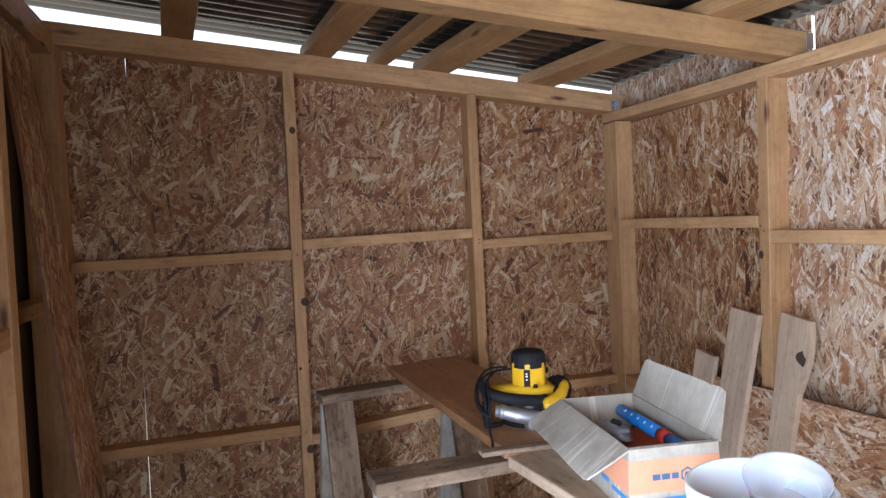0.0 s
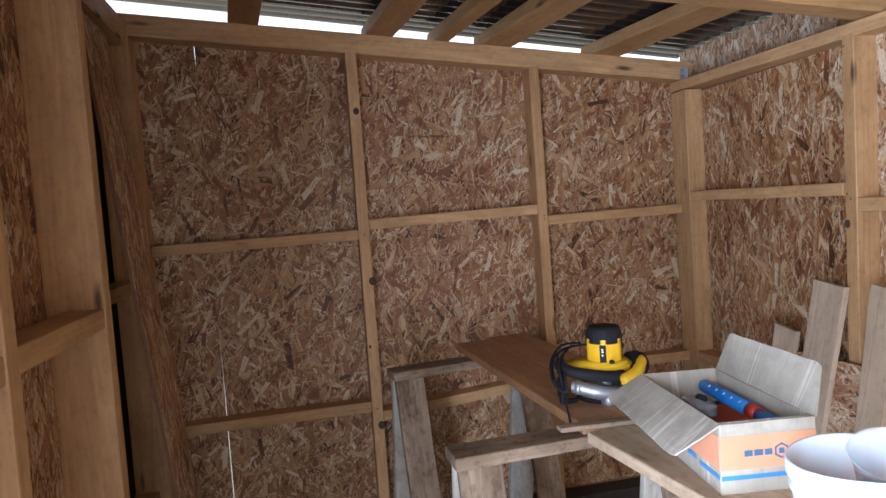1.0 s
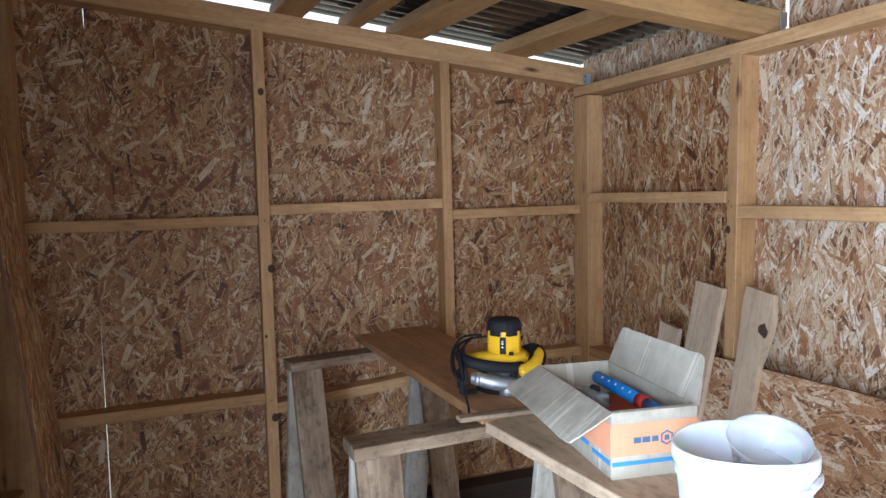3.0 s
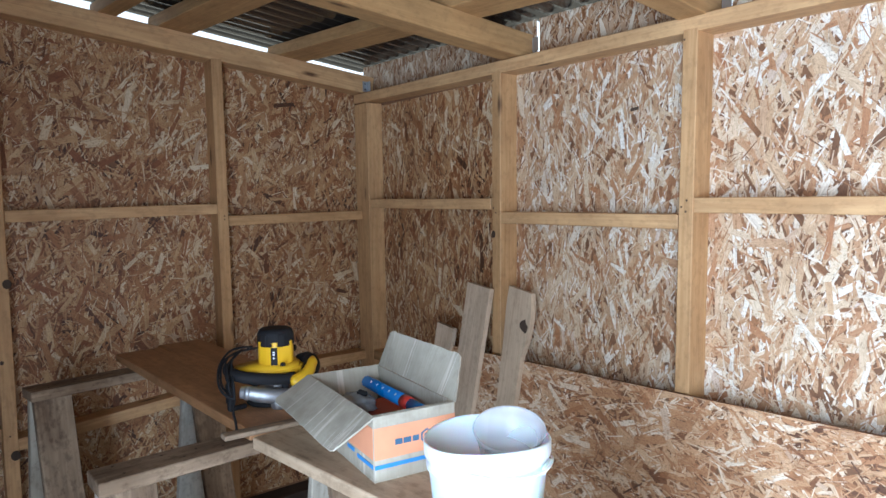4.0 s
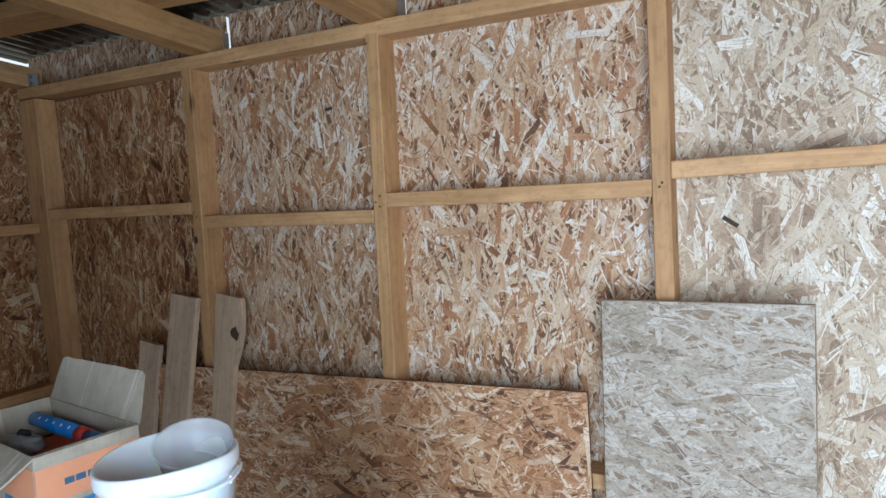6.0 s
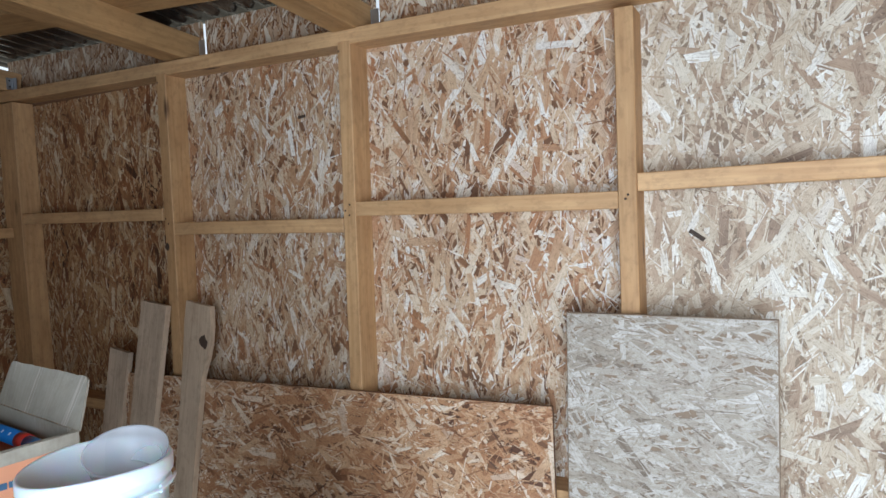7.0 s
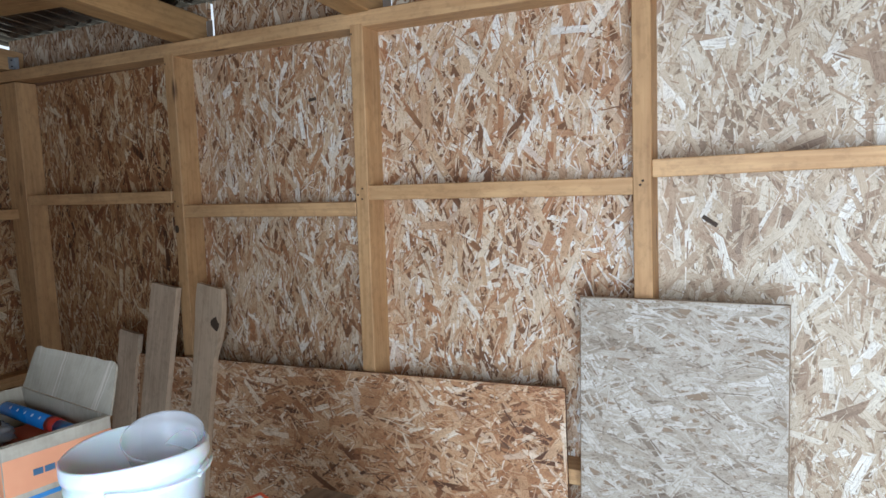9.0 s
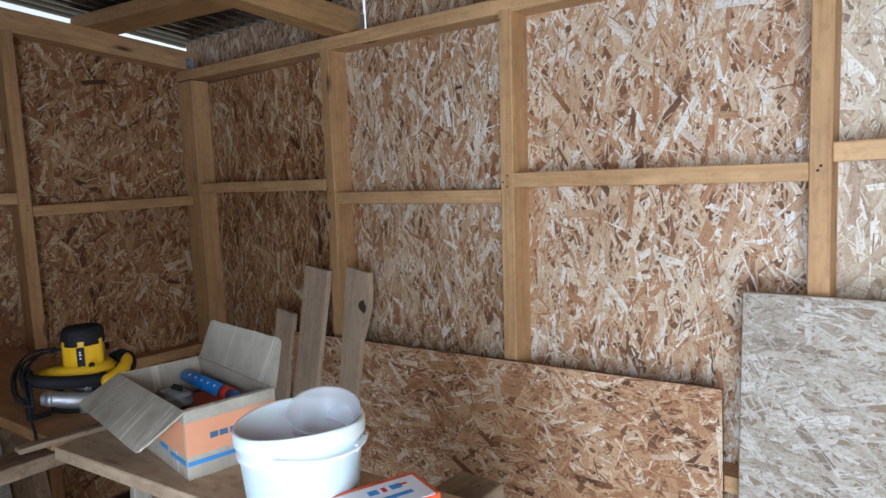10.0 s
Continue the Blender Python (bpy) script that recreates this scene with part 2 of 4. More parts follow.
# Dark timber; on the recess panel this colour paints the shade behind the post.
DARKWOOD = wood_material("dark_and_shaded_wood", (0.03, 0.02, 0.014), (0.075, 0.05, 0.034), 0.8, False)
STEEL = plain_material("galvanised_sheet", (0.14, 0.13, 0.115), (0.27, 0.255, 0.235), 0.24, 0.92, 14, 0.0006)
BRACKET = plain_material("zinc_bracket", (0.35, 0.36, 0.37), (0.55, 0.56, 0.57), 0.4, 0.9)
KNOT = plain_material("dark_knot", (0.03, 0.02, 0.014), (0.1, 0.06, 0.035), 0.8, 0, 120, 0.001)
EARTH = plain_material("packed_earth", (0.035, 0.03, 0.025), (0.1, 0.085, 0.07), 0.95, 0, 25, 0.01)
GRASS = plain_material("dry_ground", (0.2, 0.19, 0.15), (0.36, 0.34, 0.29), 0.95, 0, 6, 0.02)

# ---- building helpers ----


def mesh_of(name, bm, material, smooth=False):
    bmesh.ops.recalc_face_normals(bm, faces=bm.faces)
    me = bpy.data.meshes.new(name)
    bm.to_mesh(me)
    bm.free()
    me.materials.append(material)
    for f in me.polygons:
        f.use_smooth = smooth
    return me


def part(name, bm, material, parent=None, label="", m=None, smooth=False):
    """A bmesh as one mesh object under a thing or a part; m: its pose under that parent."""
    ob = new(name, mesh_of(name, bm, material, smooth))
    if parent is not None:
        ob.parent = parent
    if m is not None:
        ob.matrix_local = m
    if label:
        ob["label"] = label
    return ob


def thing(name, m, label, category, group="", kind=""):
    ob = new(name)
    ob.empty_display_size = 0.1
    ob.matrix_world = m
    return tagged(ob, label, category, group, kind)


def slab(lx, ly, lz, bevel=0.002, cuts=0, wobble=0.0, seed=0):
    """A board with its middle at the origin, soft edges and, if asked, a slightly warped run along x."""
    bm = bmesh.new()
    bmesh.ops.create_cube(bm, size=1, matrix=Matrix.Diagonal((lx, ly, lz, 1)))
    if bevel:
        bmesh.ops.bevel(bm, geom=bm.edges[:], offset=bevel, segments=1, affect="EDGES")
    if cuts:
        for k in range(1, cuts + 1):
            x = -lx / 2 + lx * k / (cuts + 1)
            bmesh.ops.bisect_plane(bm, geom=bm.verts[:] + bm.edges[:] + bm.faces[:], plane_co=(x, 0, 0), plane_no=(1, 0, 0))
        for v in bm.verts:
            n = noise.noise_vector(Vector((v.co.x * 2.3 + seed * 7.1, seed * 3.3, 0)))
            e = noise.noise_vector(Vector((v.co.x * 6 + seed, v.co.y * 40, v.co.z * 40)))
            v.co.y += wobble * (n.y + 0.4 * e.y)
            v.co.z += wobble * (n.z + 0.4 * e.z)
    return bm


def run_pose(a, b, up=(0, 0, 1)):
    """The pose of a piece whose x axis runs from a to b, with its z axis as near to up as it can be."""
    a, b, up = Vector(a), Vector(b), Vector(up)
    x = (b - a).normalized()
    y = up.cross(x).normalized()
    z = x.cross(y)
    return Matrix.Translation((a + b) / 2) @ Matrix((x, y, z)).transposed().to_4x4()


seeds = iter(range(1, 100000))


def timber(name, a, b, wide, high, material, parent=None, label="", up=(0, 0, 1), wobble=0.0012, bevel=0.0025):
    """A squared timber from a to b (the middles of its ends); high is measured along up."""
    length = (Vector(b) - Vector(a)).length
    return part(name, slab(length, wide, high, bevel, max(2, int(length / 0.18)), wobble, next(seeds)), material, parent, label, run_pose(a, b, up))


def board(name, corner_a, corner_b, corner_c, thick, material, parent=None, label=""):
    """A sheet: a to b is its lower edge, a to c its side edge; it lies behind that face."""
    a, b, c = Vector(corner_a), Vector(corner_b), Vector(corner_c)
    x, y = (b - a), (c - a)
    bm = slab(x.length, y.length, thick, 0.0015)
    xn = x.normalized()
    zn = xn.cross(y).normalized()
    yn = zn.cross(xn)
    m = Matrix.Translation(a + x / 2 + y / 2) @ Matrix((xn, yn, zn)).transposed().to_4x4()
    return part(name, bm, material, parent, label, m)


def prism(points, thick):
    """A flat sheet of any outline in x and y, thick along z about zero."""
    bm = bmesh.new()
    low = [bm.verts.new((x, y, -thick / 2)) for x, y in points]
    top = [bm.verts.new((x, y, thick / 2)) for x, y in points]
    bm.faces.new(top)
    bm.faces.new(low[::-1])
    for k in range(len(points)):
        bm.faces.new((low[k - 1], low[k], top[k], top[k - 1]))
    return bm


def strands(sheet, u0, u1, v0, v1, thick, material, along, spread, seed, face=1, top=None, chips=1.0, cut=None):
    """The pressed wood strands on one face of a sheet: slivers, strands and wide chips lying over one another, each with skewed ends."""
    rng = np.random.default_rng(seed)
    area = (u1 - u0) * (v1 - v0)
    kinds = [(2500, (0.04, 0.115), (0.008, 0.02), (0.0003, 0.0014)), (2700, (0.02, 0.085), (0.0025, 0.0065), (0.0004, 0.0021)), (210 * chips, (0.06, 0.13), (0.02, 0.036), (0.0011, 0.0021))]
    out = []
    for many, long, wide, high in kinds:
        n = int(many * area)
        length, width = rng.uniform(*long, n), wide[0] + (wide[1] - wide[0]) * rng.random(n) ** 1.4
        turn = np.radians(along + spread * rng.normal(0, 0.5, n))
        z = rng.uniform(*high, n)
        lift, roll = rng.normal(0, 0.0003, n), rng.normal(0, 0.00022, n)
        skew = rng.normal(0, 0.55, (2, n)) * width
        taper = rng.uniform(0.6, 1.0, (2, n))
        c, s_ = np.cos(turn), np.sin(turn)
        mid_u, mid_v = rng.uniform(u0 - 0.02, u1 + 0.02, n), rng.uniform(v0 - 0.02, v1 + 0.02, n)
        corners, coords = [], []
        for e, w in ((-1, -1), (1, -1), (1, 1), (-1, 1)):
            k = (e + 1) // 2
            a, b = e * length / 2 + w * skew[k] / 2, w * width / 2 * taper[k]
            u = np.clip(mid_u + a * c - b * s_, u0, u1)
            v = np.clip(mid_v + a * s_ + b * c, v0, v1 if top is None else np.minimum(v1, top(u) - 0.004))
            if cut:
                u = cut(u, v)
            corners.append(np.stack([u, v, z + e * lift + w * roll], 1))
            coords.append(np.stack([a + 7.3 * rng.random(1) + mid_u * 11, b + mid_v * 3], 1))
        corners, coords = np.stack(corners, 1), np.stack(coords, 1)
        one, two = corners[:, 2, :2] - corners[:, 0, :2], corners[:, 3, :2] - corners[:, 1, :2]
        keep = abs(one[:, 0] * two[:, 1] - one[:, 1] * two[:, 0]) > 2e-5
        out.append((corners[keep], coords[keep]))
    quad, uv = np.concatenate([o[0] for o in out]), np.concatenate([o[1] for o in out])
    n = len(quad)
    low = quad.copy()
    low[:, :, 2] -= 0.0011
    verts = np.concatenate([quad, low], 1)
    verts[:, :, 2] = face * (thick / 2 + verts[:, :, 2])
    order = np.array([(0, 1, 2, 3), (1, 0, 4, 5), (2, 1, 5, 6), (3, 2, 6, 7), (0, 3, 7, 4)])
    if face < 0:
        order = order[:, ::-1]
    loops = (np.arange(n)[:, None, None] * 8 + order[None]).reshape(-1)
    me = bpy.data.meshes.new("strands")
    me.vertices.add(n * 8)
    me.vertices.foreach_set("co", verts.astype(np.float32).reshape(-1))
    me.loops.add(len(loops))
    me.loops.foreach_set("vertex_index", loops.astype(np.int32))
    me.polygons.add(n * 5)
    me.polygons.foreach_set("loop_start", np.arange(0, n * 20, 4, dtype=np.int32))
    me.polygons.foreach_set("use_smooth", np.zeros(n * 5, dtype=bool))
    layer = me.uv_layers.new(name="along")
    both = np.concatenate([uv, uv], 1)
    layer.data.foreach_set("uv", both[:, order.reshape(-1)].astype(np.float32).reshape(-1))
    me.update(calc_edges=True)
    me.materials.append(material)
    ob = new("strand_layer", me)
    ob.parent = sheet
    ob["kind"] = "stuff"
    return ob


# ---- plan ----
XR, XF = 2.552, 2.454     # side wall: board face, stud face
YB, YF = 3.499, 3.398     # end wall: board face, stud face
XL, XLF = -0.195, -0.045   # doorway wall: board face, stud face
Y0 = -1.25                # wall behind


def plate_top(x):
    return 2.578 - 0.0955 * (x + 0.17)


def roof_z(x, y):
    return 2.655 - 0.111 * (x - 0.234) + 0.022 * (y - 3.45)


floor = part("floor", prism([(-0.6, Y0 - 0.1), (2.7, Y0 - 0.1), (2.7, 3.7), (-0.6, 3.7)], 0.1), EARTH, m=pose(0, 0, -0.05))
tagged(floor, "dark packed earth floor of the shed", "floor", kind="structure")
bm = bmesh.new()
bmesh.ops.create_grid(bm, x_segments=1, y_segments=1, size=400)
tagged(part("ground", bm, GRASS, m=pose(0, 0, -0.12)), "pale dry ground outside the shed", "ground", kind="structure")

# end wall
wall_back = thing("wall_back", pose(0, YB, 0), "shed end wall of strand board on sawn timber studs", "wall", kind="structure")
tb = 0.012
lowz = 0.12
SEAM_Z, SEAM_LEFT, SEAM_RIGHT = (0.12, 0.7, 1.42, 2.3, 2.44), (0.0845, 0.0855, 0.0875, 0.0875, 0.086), (0.0905, 0.0897, 0.0875, 0.0875, 0.0895)
for pts in ([(-0.36, lowz), (0.0845, lowz), (0.0855, 0.7), (0.0875, 1.42), (0.0875, 2.3), (0.086, 2.44), (0.086, plate_top(0.087)), (-0.36, plate_top(-0.36))],
            [(0.0905, lowz), (2.57, lowz), (2.57, plate_top(2.57)), (0.0895, plate_top(0.09)), (0.0895, 2.44), (0.0875, 2.3), (0.0875, 1.42), (0.0897, 0.7)]):
    sheet = part("board_panel", prism(pts, tb), CORE, wall_back, m=pose(0, tb / 2, 0, 90))
    u0, u1 = min(p[0] for p in pts), max(p[0] for p in pts)
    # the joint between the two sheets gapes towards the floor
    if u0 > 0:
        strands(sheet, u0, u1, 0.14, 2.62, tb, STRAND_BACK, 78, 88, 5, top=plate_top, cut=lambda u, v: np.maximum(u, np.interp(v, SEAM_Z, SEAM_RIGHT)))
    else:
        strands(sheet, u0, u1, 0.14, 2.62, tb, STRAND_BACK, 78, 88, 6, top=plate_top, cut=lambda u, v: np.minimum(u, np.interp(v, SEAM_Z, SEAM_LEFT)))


def wall_piece(name, wall, a, b, wide, high, up=(0, 0, 1), material=None, label=""):
    off = wall.matrix_world.translation
    return timber(name, Vector(a) - off, Vector(b) - off, wide, high, material or STUD, wall, label, up)


def stud_b(x0, x1, z0, z1, lean=0.0):
    wall_piece("stud", wall_back, ((x0 + x1) / 2 - lean, (YF + YB) / 2 - 0.001, z0), ((x0 + x1) / 2 + lean, (YF + YB) / 2 - 0.001, z1), x1 - x0, YB - YF, (0, 1, 0))


stud_b(0.760, 0.812, 0.12, plate_top(0.78) - 0.09, -0.002)
stud_b(1.655, 1.706, 0.12, plate_top(1.68) - 0.085, -0.006)
wall_piece("corner_post", wall_back, (-0.235, YF + 0.05, 0), (-0.24, YF + 0.05, 2.5), 0.15, 0.1, (0, 1, 0))
wall_piece("corner_post", wall_back, (2.503, YF - 0.002, 0), (2.50, YF - 0.002, 2.17), 0.096, 0.13, (0, 1, 0))
wall_piece("top_plate", wall_back, (-0.3, YF + 0.052, plate_top(-0.3) - 0.047), (2.54, YF + 0.052, plate_top(2.54) - 0.047), 0.104, 0.094)
for x0, x1, z0, z1, h in [(-0.155, 0.760, 1.543, 1.552, 0.048), (0.812, 1.655, 1.598, 1.614, 0.048), (1.706, 2.455, 1.556, 1.566, 0.048),
                          (-0.155, 0.760, 0.722, 0.728, 0.05), (0.812, 1.655, 0.675, 0.75, 0.05), (1.706, 2.455, 0.784, 0.786, 0.05)]:
    wall_piece("rail", wall_back, (x0, YF + 0.053, z0), (x1, YF + 0.053, z1), 0.09, h)
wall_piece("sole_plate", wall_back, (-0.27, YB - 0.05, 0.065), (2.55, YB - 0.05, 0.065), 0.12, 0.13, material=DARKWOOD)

# side wall
wall_right = thing("wall_right", pose(XR, 0, 0), "shed side wall of pale strand board on sawn timber studs", "wall", kind="structure")
# Bay palettes pale towards the doorway, partly painting its light falloff.
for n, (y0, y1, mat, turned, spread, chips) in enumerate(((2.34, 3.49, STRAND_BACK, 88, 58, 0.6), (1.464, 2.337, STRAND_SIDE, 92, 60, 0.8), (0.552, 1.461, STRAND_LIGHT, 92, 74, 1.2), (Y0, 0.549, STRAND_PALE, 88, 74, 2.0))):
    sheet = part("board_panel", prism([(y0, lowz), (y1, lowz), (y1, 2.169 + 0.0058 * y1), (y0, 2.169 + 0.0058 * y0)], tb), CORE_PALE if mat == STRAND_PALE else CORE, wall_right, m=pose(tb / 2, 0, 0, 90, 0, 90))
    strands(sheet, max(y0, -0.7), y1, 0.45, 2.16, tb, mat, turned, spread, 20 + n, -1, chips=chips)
for y0, y1 in ((2.195, 3.52), (1.385, 2.17), (0.54, 1.365), (Y0, 0.52)):
    part("eave_strip", prism([(y0, 2.171 + 0.0058 * y0), (y1, 2.171 + 0.0058 * y1), (y1, roof_z(XR, y1) - 0.008), (y0, roof_z(XR, y0) - 0.008)], tb), OSB_SIDE, wall_right, m=pose(tb / 2, 0, 0, 90, 0, 90))


def stud_r(y0, z0, z1, w=0.05, lean=0.0):
    wall_piece("stud", wall_right, ((XF + XR) / 2 - 0.001, y0 - w / 2 - lean, z0), ((XF + XR) / 2 - 0.001, y0 - w / 2 + lean, z1), w, XR - XF, (1, 0, 0))


stud_r(2.362, 0.1, 2.165, 0.052, -0.012)
stud_r(1.489, 0.1, 2.15, 0.05, -0.017)
stud_r(0.575, 0.1, 2.7 - 0.6, 0.05, 0.0)
stud_r(-0.325, 0.1, 2.10, 0.06)
stud_r(-1.19, 0.1, 2.09)
wall_piece("top_plate", wall_right, (XF + 0.05, Y0, 2.115), (XF + 0.05, 3.47, 2.203), 0.1, 0.05)
for y0, y1, z0, z1 in [(3.33, 2.37, 1.628, 1.617), (2.31, 1.487, 1.560, 1.552), (1.437, 0.575, 1.605, 1.597), (0.525, -0.325, 1.642, 1.649), (-0.385, -1.19, 1.62, 1.62),
                       (3.33, 2.37, 0.80, 0.80), (2.31, 1.487, 0.78, 0.78), (1.437, 0.575, 0.745, 0.745)]:
    wall_piece("rail", wall_right, (XF + 0.05, y0, z0), (XF + 0.05, y1, z1), 0.094, 0.048)
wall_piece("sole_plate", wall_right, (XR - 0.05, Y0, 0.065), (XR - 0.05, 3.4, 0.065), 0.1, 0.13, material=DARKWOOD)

# doorway wall
wall_left = thing("wall_left", pose(XL, 0, 0), "shed wall of strand board on rough timber posts, with the doorway", "wall", kind="structure")
D0, D1, DZ = -0.9, 0.55, 2.05
for pts in ([(D1, lowz), (2.33, lowz), (2.33, 2.54), (D1, 2.54)], [(Y0, lowz), (D0, lowz), (D0, 2.54), (Y0, 2.54)], [(D0 + 0.002, DZ), (D1 - 0.002, DZ), (D1 - 0.002, 2.54), (D0 + 0.002, 2.54)]):
    sheet = part("board_panel", prism(pts, tb), CORE, wall_left, m=pose(-tb / 2, 0, 0, 90, 0, 90))
    strands(sheet, pts[0][0], pts[1][0], max(0.3, pts[0][1]), 2.54, tb, STRAND_BACK, 90, 50, 31 + round(abs(pts[0][0]) * 10))

# Recess panel coloured near black to stand in for deep shade.
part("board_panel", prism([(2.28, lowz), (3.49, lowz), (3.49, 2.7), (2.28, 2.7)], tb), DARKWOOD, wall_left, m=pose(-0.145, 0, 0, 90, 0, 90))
part("board_panel", prism([(-0.149, lowz), (0.0, lowz), (0.0, 2.54), (-0.149, 2.54)], tb), OSB_SIDE, wall_left, m=pose(0, 2.322, 0, 90))


def stud_l(y0, y1, z0=0.0, z1=2.45):
    wall_piece("post", wall_left, ((XLF + XL) / 2 + 0.001, (y0 + y1) / 2, z0), ((XLF + XL) / 2 + 0.001, (y0 + y1) / 2, z1), y1 - y0, XLF - XL, (1, 0, 0))


stud_l(2.275, 2.335)
stud_l(1.655, 1.71)
stud_l(D1 + 0.01, D1 + 0.07)
stud_l(D0 - 0.06, D0 - 0.005)
for y0, y1, z in [(1.71, 2.275, 1.405), (D1 + 0.07, 1.655, 1.40), (2.335, 3.39, 1.40), (2.335, 3.39, 0.45)]:
    x = XLF - 0.052 if y0 < 2.3 else -0.26
    wall_piece("rail", wall_left, (x, y0, z), (x, y1, z), 0.1, 0.055)
wall_piece("top_plate", wall_left, (-0.225, Y0, 2.49), (-0.225, 3.39, 2.49), 0.11, 0.1)
wall_piece("door_head", wall_left, (XL + 0.053, D0 - 0.005, DZ + 0.05), (XL + 0.053, D1 + 0.01, DZ + 0.05), 0.1, 0.1)

# unseen wall behind the camera's way, added with an opening for the fill lamp
wall_unseen = thing("wall_unseen", pose(0, Y0, 0), "unseen plain strand board wall added to close the shed", "wall", kind="structure")
for pts in ([(-0.27, 0), (0.0, 0), (0.0, roof_z(0, Y0)), (-0.27, roof_z(-0.27, Y0))], [(0.9, 0), (2.57, 0), (2.57, roof_z(2.57, Y0)), (0.9, roof_z(0.9, Y0))],
            [(0.001, 2.02), (0.899, 2.02), (0.899, roof_z(0.9, Y0)), (0.001, roof_z(0, Y0))]):
    part("board_panel", prism(pts, tb), OSB_SIDE, wall_unseen, m=pose(0, -tb / 2, 0, 90))

# ---- roof ----
roof = thing("roof", pose(0, 0, 0), "corrugated metal roof on timber rafters and battens", "roof", kind="structure")
bm = bmesh.new()
rows = []
period, depth = 0.09, 0.014
ys = np.arange(Y0 - 0.15, 3.66, period / 6)
shape = [0, 0, 0.35, 1, 1, 0.35]
for n, y in enumerate(ys):
    h = shape[n % 6] * depth
    rows.append([bm.verts.new((x, y, roof_z(x, y) + h + (0.002 if x > 0 else 0))) for x in (-0.45, 0.6, 1.7, 2.62)])
for a, b in zip(rows, rows[1:]):
    for k in range(3):
        bm.faces.new((a[k], a[k + 1], b[k + 1], b[k]))
metal = part("corrugated_sheet", bm, STEEL, roof)


def rafter(y0, y1, z_end, name="rafter", hi=0.1):
    y = (y0 + y1) / 2
    def z(x):
        return z_end + hi / 2 - 0.085 * (x - 2.45)
    timber(name, (-0.2, y, z(-0.2)), (2.545, y, z(2.545)), y1 - y0, hi, ROOFWOOD, roof)


rafter(2.2, 2.3, 2.21)
rafter(1.395, 1.49, 2.185)
rafter(0.55, 0.64, 2.165)
rafter(-0.3, -0.2, 2.145)
for x0, x1 in ((0.257, 0.397), (0.867, 1.002), (1.19, 1.267), (1.421, 1.58), (1.991, 2.151)):
    xm = (x0 + x1) / 2
    a, b = Vector((xm - 0.02, 3.52, plate_top(xm) + 0.031)), Vector((xm + 0.35, 0.0, roof_z(xm + 0.35, 0) - 0.036))
    timber("batten", a, b, (x1 - x0) * 0.94, 0.058, ROOFWOOD, roof, up=(0.11, 0, 1))

# ---- more materials ----


def card_material(name, along=(1, 0.01, 0.01)):
    """Grey-brown corrugated board: flutes across the piece's x axis, creases and scuffs."""
    k = Nodes(name, 0.85)
    p = k.local()
    flute = k.noise(k.vec("MULTIPLY", p, [160 * a for a in along]), 1.0, 1)
    crease = k.noise(k.vec("MULTIPLY", p, [24 * max(a, 0.05) for a in along]), 1.0, 2, 0.5, 0.3)
    scuff = k.noise(p, 16, 4, 0.65)
    col = k.ramp(flute, [(0.25, (0.41, 0.375, 0.295)), (0.75, (0.45, 0.415, 0.335))])
    col = k.mix(0.35, col, k.ramp(scuff, [(0.3, (0.66, 0.62, 0.58)), (0.6, (1, 1, 1))]), blend="MULTIPLY")
    line = k.ramp(crease, [(0.6, (0, 0, 0)), (0.635, (1, 1, 1)), (0.67, (0, 0, 0))])
    col = k.mix(k.math("MULTIPLY", line, 0.8), col, (0.66, 0.61, 0.52, 1))
    smear = k.noise(p, 7, 5, 0.7)
    col = k.mix(0.45, col, k.ramp(smear, [(0.36, (0.5, 0.47, 0.43)), (0.52, (1, 1, 1))]), blend="MULTIPLY")
    k.bump(k.math("ADD", k.math("MULTIPLY", flute, 0.12), crease), 0.0016)
    return k.colour(col)


CARD = card_material("worn_cardboard")
CARD_FLAP = card_material("worn_cardboard_flap", (0.01, 1, 0.01))
CARD_ORANGE = plain_material("orange_print", (0.62, 0.25, 0.13), (0.74, 0.36, 0.2), 0.8, 0, 40)
CARD_BLUE = plain_material("blue_print", (0.03, 0.2, 0.5), (0.06, 0.28, 0.6), 0.7, 0, 40)
INK = plain_material("dark_blue_ink", (0.04, 0.1, 0.18), (0.07, 0.15, 0.24), 0.7, 0, 40)
WHITE = plain_material("white_bucket_plastic", (0.78, 0.81, 0.85), (0.83, 0.86, 0.9), 0.35, 0, 12, 0.0002)
YELLOW = plain_material("yellow_tool_plastic", (0.66, 0.38, 0.01), (0.76, 0.46, 0.018), 0.42, 0, 30, 0.0002)
BLACK = plain_material("black_tool_rubber", (0.006, 0.006, 0.007), (0.016, 0.016, 0.018), 0.72, 0, 60, 0.0003)
BLACK.node_tree.nodes["Principled BSDF"].inputs["Specular IOR Level"].default_value = 0.25
ALU = plain_material("cast_aluminium", (0.34, 0.35, 0.36), (0.55, 0.56, 0.58), 0.5, 0.8, 45, 0.0008)
BLUE_TUBE = plain_material("blue_tube_film", (0.01, 0.13, 0.42), (0.02, 0.2, 0.55), 0.25, 0, 50, 0.0006)
RED = plain_material("red_plastic", (0.42, 0.025, 0.02), (0.55, 0.05, 0.035), 0.4, 0, 40)
RED_PRINT = plain_material("red_orange_print", (0.62, 0.07, 0.02), (0.72, 0.12, 0.04), 0.5, 0, 40)
PAPER = plain_material("white_print_card", (0.66, 0.68, 0.72), (0.78, 0.79, 0.82), 0.45, 0, 40)


